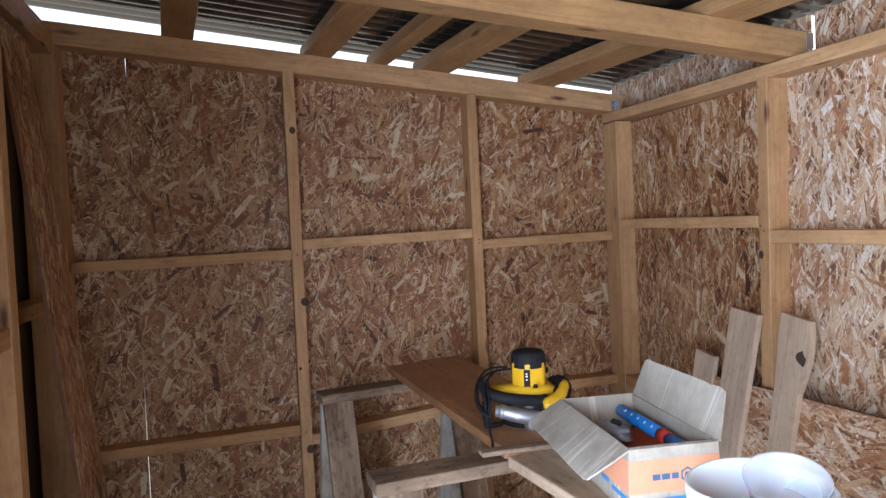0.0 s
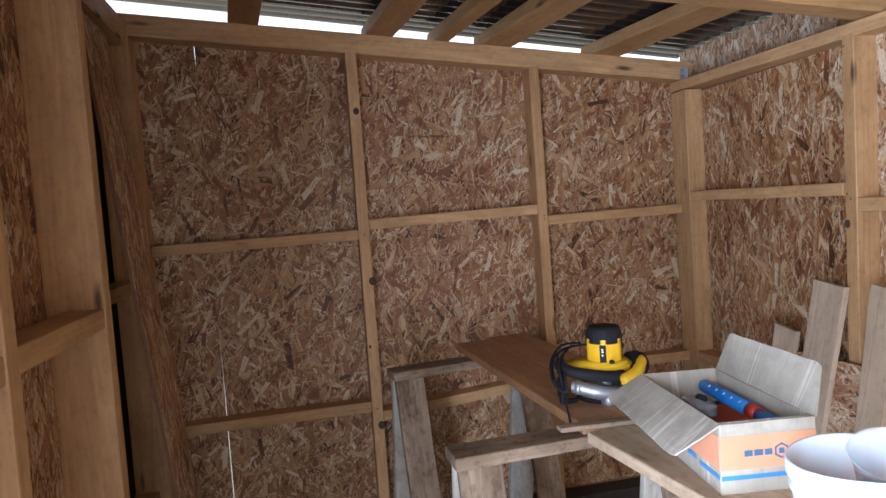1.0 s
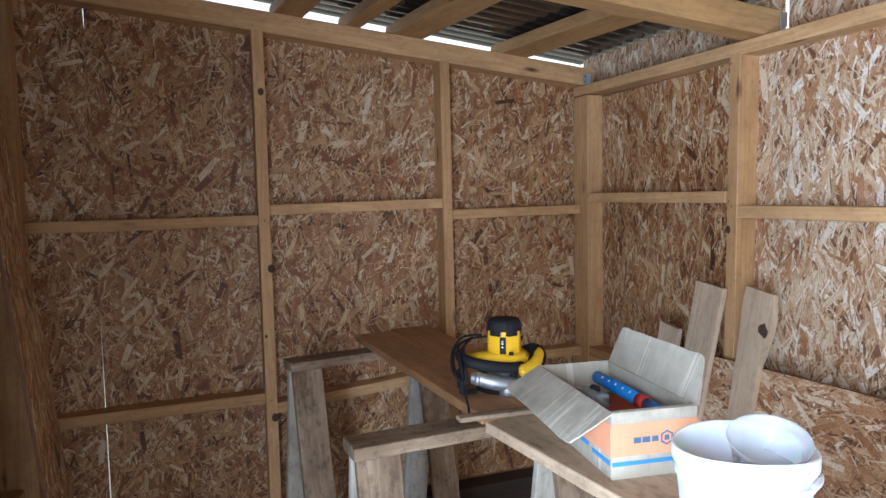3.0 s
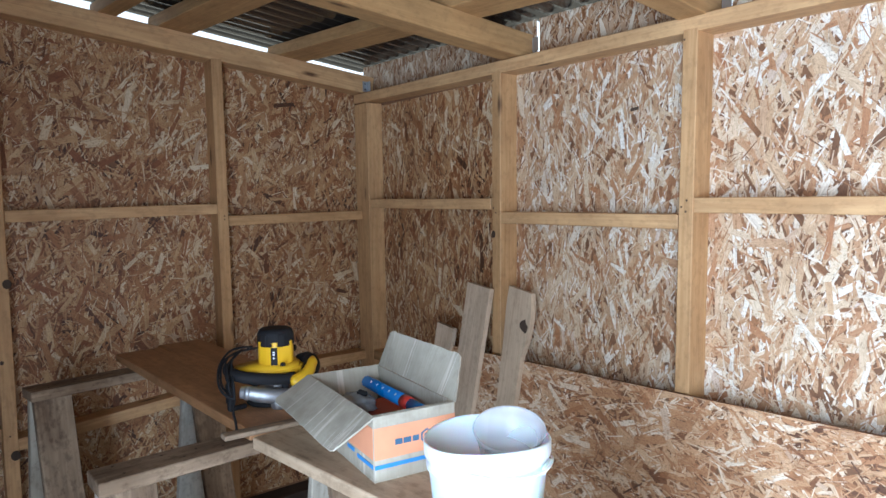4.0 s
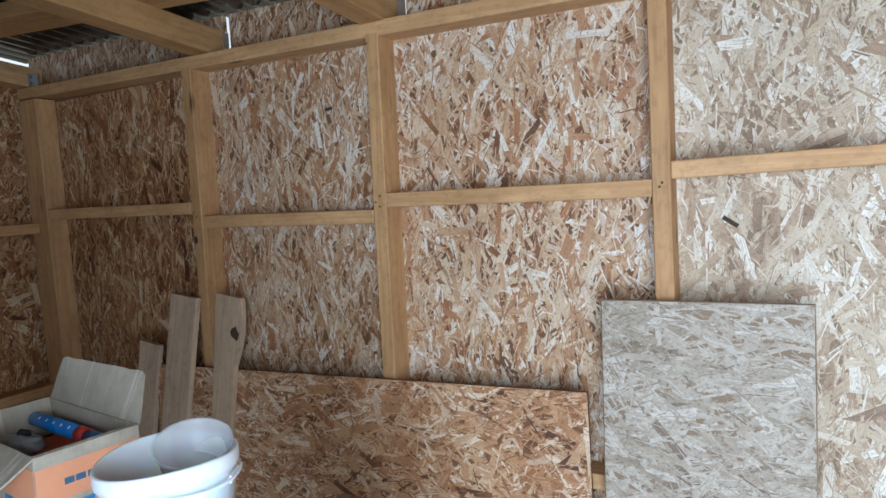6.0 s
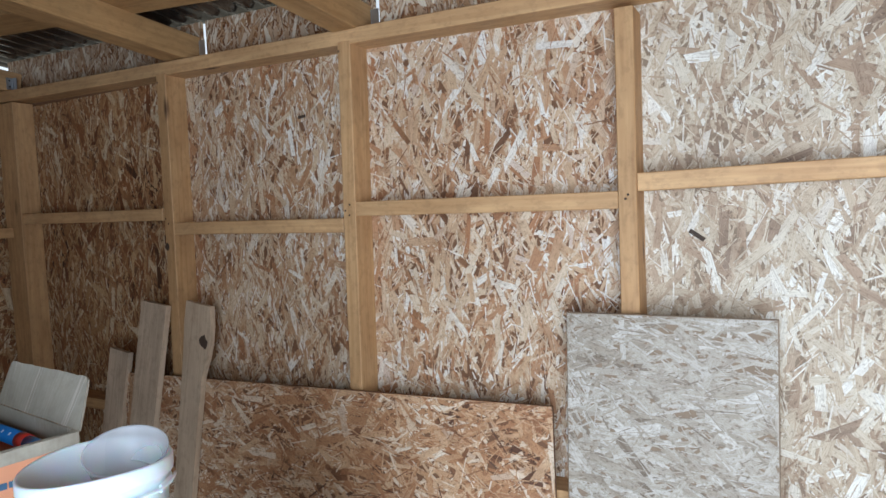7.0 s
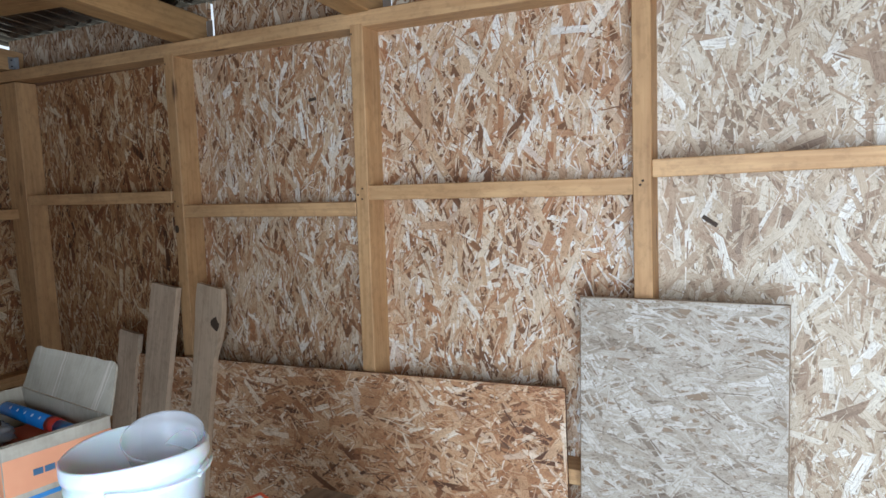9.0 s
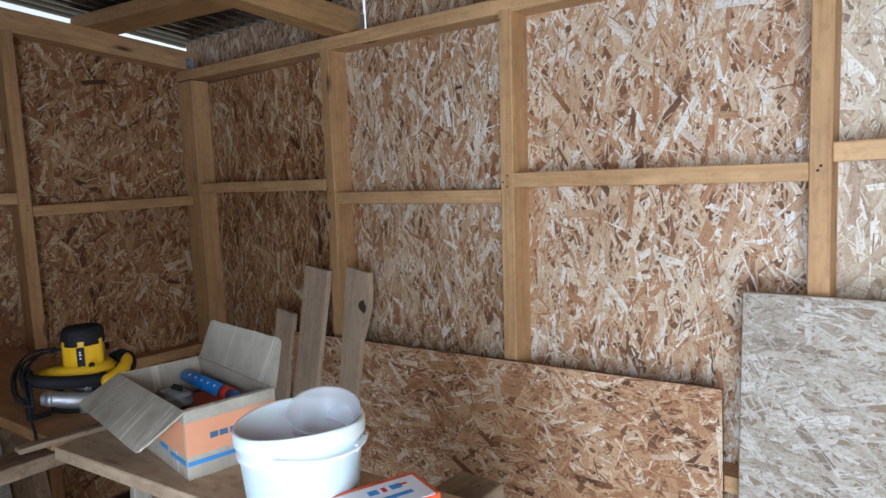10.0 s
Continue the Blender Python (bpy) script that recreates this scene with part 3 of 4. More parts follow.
def film_material(name, tint, rough, clear):
    k = Nodes(name, rough)
    k.bsdf.inputs["Transmission Weight"].default_value = clear
    k.bsdf.inputs["IOR"].default_value = 1.25
    n = k.noise(k.local(), 25, 4)
    k.bump(n, 0.002)
    return k.colour(k.mix(n, (*[c * 0.85 for c in tint], 1), (*tint, 1)))


CLEAR = plain_material("clear_tub_plastic", (0.8, 0.86, 0.92), (0.88, 0.93, 0.97), 0.28, 0, 12, 0.0003)
CLEAR.node_tree.nodes["Principled BSDF"].inputs["Alpha"].default_value = 0.36
POUCH = film_material("grey_plastic_pouch", (0.42, 0.47, 0.52), 0.22, 0.35)


def lathe(profile, steps=48, a0=0.0, a1=360.0):
    """A turned body from (radius, height) pairs."""
    bm = bmesh.new()
    whole = a1 - a0 >= 360
    rings = []
    for r, z in profile:
        count = steps if whole else steps + 1
        rings.append([bm.verts.new((r * math.cos(radians(a0 + (a1 - a0) * k / steps)), r * math.sin(radians(a0 + (a1 - a0) * k / steps)), z)) for k in range(count)])
    for low, top in zip(rings, rings[1:]):
        for k in range(steps):
            q = (k + 1) % len(low)
            bm.faces.new((low[k], low[q], top[q], top[k]))
    return bm


def capped(profile, steps=32):
    """A turned body closed at both ends."""
    return lathe([(0.0004, profile[0][1]), *profile, (0.0004, profile[-1][1])], steps)


def pipe(points, radius, sides=10, closed_ends=True):
    """A round bar along a line of points."""
    bm = bmesh.new()
    pts = [Vector(p) for p in points]
    rings = []
    side = None
    for n, p in enumerate(pts):
        way = (pts[min(n + 1, len(pts) - 1)] - pts[max(n - 1, 0)]).normalized()
        if side is None:
            side = way.orthogonal().normalized()
        side = (side - way * side.dot(way)).normalized()
        other = way.cross(side)
        r = radius[n] if hasattr(radius, "__len__") else radius
        rings.append([bm.verts.new(p + r * (math.cos(2 * math.pi * k / sides) * side + math.sin(2 * math.pi * k / sides) * other)) for k in range(sides)])
    for a, b in zip(rings, rings[1:]):
        for k in range(sides):
            bm.faces.new((a[k], a[(k + 1) % sides], b[(k + 1) % sides], b[k]))
    if closed_ends:
        bm.faces.new(rings[0][::-1])
        bm.faces.new(rings[-1])
    return bm


def spline(points, steps=8):
    """A smooth line through points."""
    p = [Vector(v) for v in points]
    out = []
    for n in range(len(p) - 1):
        a, b, c, d = p[max(n - 1, 0)], p[n], p[n + 1], p[min(n + 2, len(p) - 1)]
        for k in range(steps):
            t = k / steps
            out.append(0.5 * ((2 * b) + (c - a) * t + (2 * a - 5 * b + 4 * c - d) * t * t + (3 * b - a - 3 * c + d) * t ** 3))
    return out + [p[-1]]


# ---- sawhorses ----


def sawhorse(m, length, label, right_grey=False):
    """A trestle of reused planks: its near-left top corner region at the origin, running along x, top at z = 0.97 + 0.04."""
    horse = thing("sawhorse", m, label, "sawhorse", "sawhorses under the planks")
    top = 1.008
    timber("top_board", (0, 0, top - 0.0175), (length, 0, top - 0.0175), 0.105, 0.035, PLANK_GREY, horse, "weathered nail-marked board")
    for x in (0.07, length - 0.12):
        for s, mat in ((-1, PLANK_GREY), (1, LEG_GREY)):
            a, b = Vector((x, s * 0.022, top - 0.036)), Vector((x + 0.012, s * 0.21, 0.003))
            timber("leg", a, b, 0.12, 0.024, mat, horse, up=(0, s, 0.2))
    for x, y in ((0.16, 0.02), (0.2, -0.025), (0.24, 0.005), (0.05, 0.03), (0.06, -0.03), (0.3, -0.02)):
        part("nail_head", capped([(0.0035, 0), (0.003, 0.0008)], 8), KNOT, horse, m=pose(x, y, top + 0.0012))
    return horse


sawhorse(pose(0.835, 1.965, 0, 0, 0, 3), 0.77, "small trestle of weathered grey reused planks under the bench boards")
sawhorse(pose(0.805, 2.925, 0, 0, 0, 9), 0.74, "small brownish plank trestle standing near the end wall")
sawhorse(pose(1.33, 1.02, 0, 0, 0, 0), 0.34, "short plank trestle carrying the end of the pale board")

# ---- boards of the bench ----


def bench_board(name, a, b, wide, thick, top, mat, label):
    z = top - thick / 2
    ob = timber(name, (*a, z), (*b, z), wide, thick, mat)
    return tagged(ob, label, "plank", "planks laid over the trestles")


bench_board("plank", (1.222, 3.165), (1.285, 1.945), 0.172, 0.03, 1.040, PLANK_BROWN, "wide brown planed plank laid across two trestles")
bench_board("plank", (1.402, 3.225), (1.462, 1.95), 0.184, 0.03, 1.040, PLANK_BROWN, "brown plank lying close beside another one, under the router")
bench_board("plank", (1.302, 1.895), (1.42, 0.86), 0.238, 0.03, 1.040, DUSTY, "pale dusty plank under the cardboard box and the bucket")
scrap = timber("wood_offcut", (1.12, 1.915, 1.0465), (1.40, 1.9, 1.0465), 0.036, 0.013, PLANK_GREY)
tagged(scrap, "thin grey wood offcut lying across the plank ends", "offcut")

# ---- plunge router ----
router = thing("plunge_router", pose(1.35, 2.135, 1.040, 0, 0, 8), "yellow and black plunge router with a cast metal base", "power tool")
MX, MY = 0.022, 0.008     # axis of the motor
part("base_plate", capped([(0.07, 0.0), (0.074, 0.003), (0.074, 0.011), (0.07, 0.014)], 40), BLACK, router, "black slide plate under the base", pose(0.005, 0.01, 0.0), True)
base = part("base", lathe([(0.045, 0.012), (0.072, 0.014), (0.074, 0.02), (0.068, 0.03), (0.046, 0.038), (0.04, 0.044), (0.0005, 0.046)], 40), ALU, router, "cast aluminium base", pose(0.008, 0.012, 0), True)
part("dust_arm", pipe(spline([(-0.108, -0.012, 0.054), (-0.09, -0.03, 0.052), (-0.055, -0.056, 0.042), (-0.015, -0.07, 0.034), (0.03, -0.07, 0.03), (0.075, -0.05, 0.03)], 5), [0.0175] * 3 + [0.0195] * 6 + [0.022] * 9 + [0.019] * 8, 18), ALU, router, "cast aluminium dust arm", smooth=True)
part("arm_collar", pipe([(-0.1, -0.02, 0.053), (-0.088, -0.031, 0.0515)], 0.0205, 18), ALU, router, smooth=True)
part("base_spout", capped([(0.021, 0.001), (0.024, 0.005), (0.0245, 0.022), (0.02, 0.032)], 24), ALU, router, "aluminium dust spout", pose(-0.02, -0.07, 0.0), True)
for k in range(3):
    part("arm_rib", slab(0.003, 0.03, 0.01, 0.001), ALU, base, m=pose(-0.02 + 0.026 * k, -0.075, 0.04, 0, 0, 8 - 14 * k))
part("motor_collar", capped([(0.036, 0.03), (0.038, 0.034), (0.038, 0.09)], 32), ALU, router, "machined metal collar", pose(MX, MY, 0), True)
for x in (-0.045, 0.085):
    part("guide_column", capped([(0.008, 0.03), (0.008, 0.11)], 16), ALU, router, m=pose(x, 0.02, 0), smooth=True)
part("depth_post", capped([(0.011, 0.025), (0.011, 0.065), (0.009, 0.068)], 14), BLACK, router, m=pose(0.008, -0.06, 0.012), smooth=True)
# motor: fluted yellow housing under a dark ribbed cap
bm = bmesh.new()
rings = []
for z, grow in ((0.086, 0.98), (0.1, 1.0), (0.14, 0.99), (0.182, 0.97), (0.186, 0.93)):
    ring = []
    for k in range(72):
        a = 2 * math.pi * k / 72
        flute = 0.0035 * max(0.0, math.cos(6 * a + 0.6)) ** 0.6 - 0.001
        r = (0.053 + flute) * grow
        ring.append(bm.verts.new((r * math.cos(a), r * math.sin(a), z)))
    rings.append(ring)
for lo, hi in zip(rings, rings[1:]):
    for k in range(72):
        bm.faces.new((lo[k], lo[(k + 1) % 72], hi[(k + 1) % 72], hi[k]))
part("motor_housing", bm, YELLOW, router, "yellow motor housing", pose(MX, MY, 0), True)
bm = capped([(0.0525, 0.0), (0.0535, 0.003), (0.0515, 0.03), (0.0495, 0.042), (0.044, 0.048), (0.03, 0.05)], 40)
cap = part("motor_cap", bm, BLACK, router, "black ribbed motor cap", pose(MX, MY, 0.17, 0, 0, 15), True)
for a in range(0, 360, 60):
    part("cap_rib", slab(0.008, 0.022, 0.036, 0.003), BLACK, cap, m=pose(0.0492 * math.cos(radians(a)), 0.0492 * math.sin(radians(a)), 0.02, 0, -3, a))
for a in range(30, 390, 60):
    part("vent_slot", slab(0.003, 0.022, 0.006, 0.001), BLACK, cap, m=pose(0.0488 * math.cos(radians(a)), 0.0488 * math.sin(radians(a)), 0.036, 0, 0, a))
plate_at = radians(-128)
label_plate = part("rating_plate", slab(0.019, 0.003, 0.052, 0.001), BLACK, router, "dark rating plate", pose(MX + 0.054 * math.cos(plate_at), MY + 0.054 * math.sin(plate_at), 0.143, 0, 0, -38))
for k, (w, z) in enumerate(((0.005, 0.013), (0.006, 0.006), (0.004, -0.004))):
    part("plate_print", slab(w, 0.001, 0.004, 0.0), PAPER, label_plate, m=pose(-0.001, -0.0018, z))
# handles: a yellow deck with a rubber bow round its front, a yellow shell and a rubber grip at the other side
bm = prism([(-0.112, 0.04), (-0.118, 0.0), (-0.1, -0.035), (-0.06, -0.058), (0.0, -0.072), (0.05, -0.076), (0.078, -0.05), (0.085, 0.0), (0.075, 0.045), (0.0, 0.06), (-0.085, 0.058)], 0.03)
bmesh.ops.bevel(bm, geom=[e for e in bm.edges if abs(e.verts[0].co.z - e.verts[1].co.z) < 0.001], offset=0.008, segments=3, affect="EDGES")
part("handle_deck", bm, YELLOW, router, "yellow handle deck", pose(0, 0, 0.105, 5, -3), True)
part("carriage", slab(0.15, 0.08, 0.03, 0.01), BLACK, router, "black carriage", pose(-0.005, 0.01, 0.08))
part("bow_handle", pipe(spline([(-0.108, 0.055, 0.116), (-0.128, 0.012, 0.112), (-0.118, -0.035, 0.105), (-0.08, -0.064, 0.097), (-0.04, -0.078, 0.09), (-0.005, -0.086, 0.086), (0.02, -0.086, 0.084)], 6), [0.012] * 2 + [0.0165] * 31 + [0.018] * 4, 16), BLACK, router, "black rubber bow handle", smooth=True)
shell = pipe(spline([(-0.004, -0.106, 0.077), (0.008, -0.111, 0.08), (0.03, -0.114, 0.088), (0.058, -0.108, 0.102), (0.084, -0.088, 0.118), (0.1, -0.066, 0.127)], 5), [0.007, 0.0115, 0.0145, 0.0165, 0.018] + [0.019] * 7 + [0.0175] * 5 + [0.015] * 4 + [0.013, 0.011, 0.009, 0.007, 0.005], 16)
part("handle_shell", shell, YELLOW, router, "yellow handle shell", smooth=True)
part("handle_grip", pipe(spline([(0.056, -0.094, 0.086), (0.076, -0.086, 0.093), (0.1, -0.062, 0.104), (0.112, -0.025, 0.112), (0.106, 0.02, 0.112)], 5), [0.014, 0.018, 0.0215, 0.0235] + [0.025] * 10 + [0.022] * 3 + [0.018, 0.015, 0.012, 0.009], 16), BLACK, router, "black rubber grip", smooth=True)
part("lock_lever", slab(0.05, 0.016, 0.02, 0.005), BLACK, router, m=pose(0.1, 0.05, 0.138, 0, 8, 20))
part("lock_knob", capped([(0.0075, 0), (0.0075, 0.006), (0.005, 0.009)], 14), BLACK, router, m=pose(0.0, -0.062, 0.119), smooth=True)
part("fence_post", slab(0.012, 0.018, 0.1, 0.003), BLACK, router, m=pose(-0.136, 0.0, 0.054))
part("fence_post", slab(0.012, 0.014, 0.06, 0.003), BLACK, router, m=pose(-0.115, 0.05, 0.04))
part("fence_bar", slab(0.055, 0.014, 0.013, 0.003), BLACK, router, m=pose(-0.115, -0.002, 0.01))
cord = spline([(0.0, 0.06, 0.155), (-0.07, 0.075, 0.15), (-0.13, 0.05, 0.13), (-0.16, 0.0, 0.085), (-0.15, -0.03, 0.06), (-0.165, -0.05, 0.09), (-0.14, 0.0, 0.135), (-0.08, 0.05, 0.152),
               (-0.12, 0.04, 0.145), (-0.152, -0.01, 0.11), (-0.15, -0.05, 0.06), (-0.168, -0.075, 0.03), (-0.176, -0.1, 0.006), (-0.181, -0.115, -0.02), (-0.183, -0.122, -0.05)], 7)
part("cord", pipe(cord, 0.0034, 8), BLACK, router, "black power cord", smooth=True)
loop = spline([(-0.02, 0.07, 0.16), (-0.085, 0.08, 0.158), (-0.148, 0.035, 0.125), (-0.175, -0.02, 0.08), (-0.155, -0.055, 0.055), (-0.146, -0.04, 0.095), (-0.115, 0.02, 0.142), (-0.06, 0.06, 0.158)], 7)
part("cord_loop", pipe(loop, 0.0034, 8), BLACK, router, smooth=True)

# ---- cardboard box ----
BW, BD, BH = 0.197, 0.41, 0.141
carton = thing("cardboard_box", pose(1.272, 1.447, 1.041, 0, 0, -8), "open worn cardboard box with orange and blue print, half full", "box")
part("bottom", slab(BW, BD, 0.004, 0), CARD, carton, m=pose(BW / 2, BD / 2, 0.002))
front = part("front_panel", slab(BW, 0.004, BH, 0.001, 6, 0.0012, 3), CARD, carton, m=pose(BW / 2, 0.002, BH / 2))
part("back_panel", slab(BW, 0.004, BH, 0.001, 6, 0.0012, 4), CARD, carton, m=pose(BW / 2, BD - 0.002, BH / 2))
left = part("left_panel", slab(BD - 0.008, 0.004, BH, 0.001, 8, 0.0015, 5), CARD, carton, m=pose(0.002, BD / 2, BH / 2, 0, 0, 90))
part("right_panel", slab(BD - 0.008, 0.004, BH, 0.001, 8, 0.0015, 6), CARD, carton, m=pose(BW - 0.002, BD / 2, BH / 2, 0, 0, 90))
# print: orange band, blue line, a mark with a hexagon
part("orange_band", slab(BW, 0.0008, 0.068, 0, 6, 0.0012, 3), CARD_ORANGE, front, m=pose(0, -0.0026, 0.0115))
part("blue_line", slab(BW, 0.0008, 0.009, 0, 6, 0.0012, 3), CARD_BLUE, front, m=pose(0, -0.0027, -0.038))
part("orange_band", slab(0.19, 0.0008, 0.068, 0), CARD_ORANGE, left, m=pose(-BD / 2 + 0.099, 0.0032, 0.0115))
part("blue_line", slab(0.085, 0.0008, 0.009, 0), CARD_BLUE, left, m=pose(-BD / 2 + 0.047, 0.0033, -0.038))
part("print_bar", slab(0.04, 0.0008, 0.009, 0), CARD_BLUE, left, m=pose(-BD / 2 + 0.125, 0.0033, -0.032))
for k, w in enumerate((0.017, 0.018, 0.015)):
    part("print_bar", slab(w, 0.0008, 0.012, 0), INK, front, m=pose(-0.042 + 0.0205 * k, -0.0034, 0.009))
hexagon = bmesh.new()
ring = [[hexagon.verts.new((r * math.cos(radians(60 * k + 30)), -0.0034, r * math.sin(radians(60 * k + 30)))) for k in range(6)] for r in (0.0165, 0.012)]
for k in range(6):
    hexagon.faces.new((ring[0][k], ring[0][(k + 1) % 6], ring[1][(k + 1) % 6], ring[1][k]))
part("hexagon_mark", hexagon, INK, front, m=pose(0.026, 0, 0.009))
part("print_bar", slab(0.011, 0.0008, 0.011, 0), INK, front, m=pose(0.026, -0.0034, 0.009))


def flap(name, a, b, c, d, seed, ragged=0.004, label=""):
    """A flap hinged on the line a to b, its free edge from d (beyond a) to c (beyond b), creased across and worn at the rim."""
    a, b, c, d = Vector(a), Vector(b), Vector(c), Vector(d)
    zn = (b - a).cross(d - a).normalized()
    nu, nv = 26, 7
    bm, faces = bmesh.new(), []
    for side in (0.0, 0.004):
        rows = []
        for j in range(nv + 1):
            row = []
            for i in range(nu + 1):
                u, w = i / nu, j / nv
                p = (a.lerp(b, u)).lerp(d.lerp(c, u), w)
                bend = 0.005 * noise.noise(Vector((u * 4 + seed, 0.3 * w, 0))) + 0.003 * noise.noise(Vector((u * 3, w * 4 + seed, 1)))
                p = p + zn * (bend * w + side)
                if j == nv:
                    p = p + (d - a).normalized() * ragged * (noise.noise(Vector((u * 9, seed, 3))) + 0.6 * noise.noise(Vector((u * 31, seed, 5))))
                    if i in (0, nu):
                        p = p.lerp((a if i == 0 else b).lerp(d if i == 0 else c, 0.85), 0.35)
                row.append(bm.verts.new(p))
            rows.append(row)
        faces.append(rows)
    for rows, flip in zip(faces, (True, False)):
        for j in range(nv):
            for i in range(nu):
                q = [rows[j][i], rows[j][i + 1], rows[j + 1][i + 1], rows[j + 1][i]]
                bm.faces.new(q[::-1] if flip else q)
    lo, hi = faces
    rim = lambda r: r[0] + [x[-1] for x in r[1:]] + r[-1][-2::-1] + [x[0] for x in r[-2:0:-1]]
    for k, (p, q) in enumerate(zip(rim(lo), rim(hi))):
        p2, q2 = rim(lo)[(k + 1) % len(rim(lo))], rim(hi)[(k + 1) % len(rim(hi))]
        bm.faces.new((p, p2, q2, q))
    return part(name, bm, CARD if abs(b.x - a.x) > 0.1 else CARD_FLAP, carton, label)


flap("left_flap", (0.0, BD, BH), (0.0, 0.0, BH), (-0.084, 0.03, BH - 0.066), (-0.092, BD + 0.005, BH - 0.052), 11, 0.0018)
flap("right_flap", (BW, 0.0, BH), (BW, BD - 0.008, BH), (BW + 0.03, BD - 0.035, BH + 0.096), (BW + 0.05, 0.05, BH + 0.091), 12, 0.0022)
flap("back_flap", (BW, BD - 0.006, BH), (0.0, BD - 0.006, BH), (0.0, BD - 0.03, BH - 0.08), (BW, BD - 0.03, BH - 0.08), 13)
flap("front_flap", (0.0, 0.008, BH), (BW, 0.008, BH), (BW, 0.025, BH - 0.09), (0.0, 0.025, BH - 0.09), 14)
fill = part("box_insert", slab(BW - 0.02, BD - 0.1, 0.012, 0.003), RED_PRINT, carton, "red-orange packet lying in the box", pose(BW / 2, BD / 2 - 0.02, 0.062))

WHITE.node_tree.nodes["Principled BSDF"].inputs["Subsurface Weight"].default_value = 0.4
WHITE.node_tree.nodes["Principled BSDF"].inputs["Subsurface Scale"].default_value = 0.03
tube = thing("tube", carton.matrix_world @ pose(0.1, 0.2, 0.106, 0, 0, 0), "blue sealant tube with a red cap lying in the box", "tube")
a, b = Vector((0.045, 0.165, 0.005)), Vector((0.055, -0.15, 0.002))
way = (b - a).normalized()
part("tube_body", pipe([a, a + 0.004 * way, b - 0.11 * way], [0.0145, 0.016, 0.016], 20), BLUE_TUBE, tube, smooth=True)
part("tube_collar", pipe([b - 0.108 * way, b - 0.075 * way], 0.017, 20), RED, tube, "red collar", smooth=True)
part("tube_end", pipe([b - 0.075 * way, b], [0.015, 0.014], 20), BLUE_TUBE, tube, smooth=True)
for k in range(5):
    part("print_dot", slab(0.006, 0.005, 0.001, 0), PAPER, tube, m=Matrix.Translation(a + (0.05 + 0.033 * k) * way + Vector((-0.0103, 0, 0.0125))) @ pose(0, 0, 0, 0, -40, 0))
pouch = thing("plastic_pouch", carton.matrix_world @ pose(0.07, 0.24, 0.098, 6, 8, 75), "crumpled grey plastic pouch with a black part inside", "pouch")
bm = bmesh.new()
bmesh.ops.create_uvsphere(bm, u_segments=28, v_segments=16, radius=1)
for v in bm.verts:
    n = noise.noise(v.co * 2.6 + Vector((4, 2, 1))) * 0.28 + noise.noise(v.co * 7) * 0.1
    v.co = Vector((v.co.x * 0.085, v.co.y * 0.04, v.co.z * 0.024)) * (1 + n)
part("pouch_film", bm, POUCH, pouch, smooth=True)
part("black_fitting", capped([(0.012, 0), (0.014, 0.004), (0.01, 0.012)], 16), BLACK, pouch, m=pose(-0.03, 0, 0.022, 15, 10), smooth=True)

# ---- bucket ----
BR = 0.122
bucket = thing("plastic_bucket", pose(1.339, 1.171, 1.041), "white plastic bucket without its lid, a clear tub inside", "bucket")
HB = 0.165
shell = lathe([(0.0005, 0.0), (0.098, 0.0), (0.1015, 0.004), (0.113, HB - 0.055), (0.1175, HB - 0.052), (0.118, HB - 0.045), (0.1135, HB - 0.043), (0.1145, HB - 0.03), (BR - 0.001, HB - 0.028), (BR, HB - 0.022),
               (BR, HB - 0.003), (BR - 0.002, HB), (BR - 0.0055, HB), (BR - 0.0065, HB - 0.004), (0.1115, HB - 0.03), (0.0995, 0.006), (0.0005, 0.005)], 72)
flex = Matrix.Rotation(radians(63), 4, "Z") @ Matrix.Diagonal((0.87, 0.945, 1, 1)) @ Matrix.Rotation(radians(-63), 4, "Z")
bmesh.ops.transform(shell, matrix=flex, verts=shell.verts)
for v in shell.verts:
    v.co.z += 0.004 * max(0.0, v.co.z / HB) ** 4 * math.cos(2 * math.atan2(v.co.y, v.co.x) - 2.2)
part("bucket_body", shell, WHITE, bucket, smooth=True)
part("handle_tab", slab(0.05, 0.006, 0.014, 0.002), WHITE, bucket, m=flex @ pose(0.118 * math.cos(radians(-62)), 0.118 * math.sin(radians(-62)), HB - 0.045, 0, 0, 28))
arc = [(0.1235 * math.cos(radians(a)), 0.1235 * math.sin(radians(a)), HB - 0.032 - 0.012 * math.sin(radians((a + 150) * 1.2))) for a in range(-150, -40, 6)]
part("handle", pipe([flex @ Vector(p) for p in arc], 0.0028, 8), WHITE, bucket, "thin white plastic carrying handle", smooth=True)
tub = thing("clear_tub", pose(1.389, 1.166, 1.19) @ Vector((-0.2, -0.24, 0.92)).to_track_quat("Z", "Y").to_matrix().to_4x4(), "clear round plastic tub leaning in the bucket", "tub")
part("tub_wall", lathe([(0.0005, -0.045), (0.05, -0.045), (0.053, -0.042), (0.0605, 0.008), (0.064, 0.01), (0.0675, 0.02), (0.0665, 0.022), (0.064, 0.018), (0.059, 0.008), (0.0515, -0.04), (0.0005, -0.042)], 56), CLEAR, tub, smooth=True)

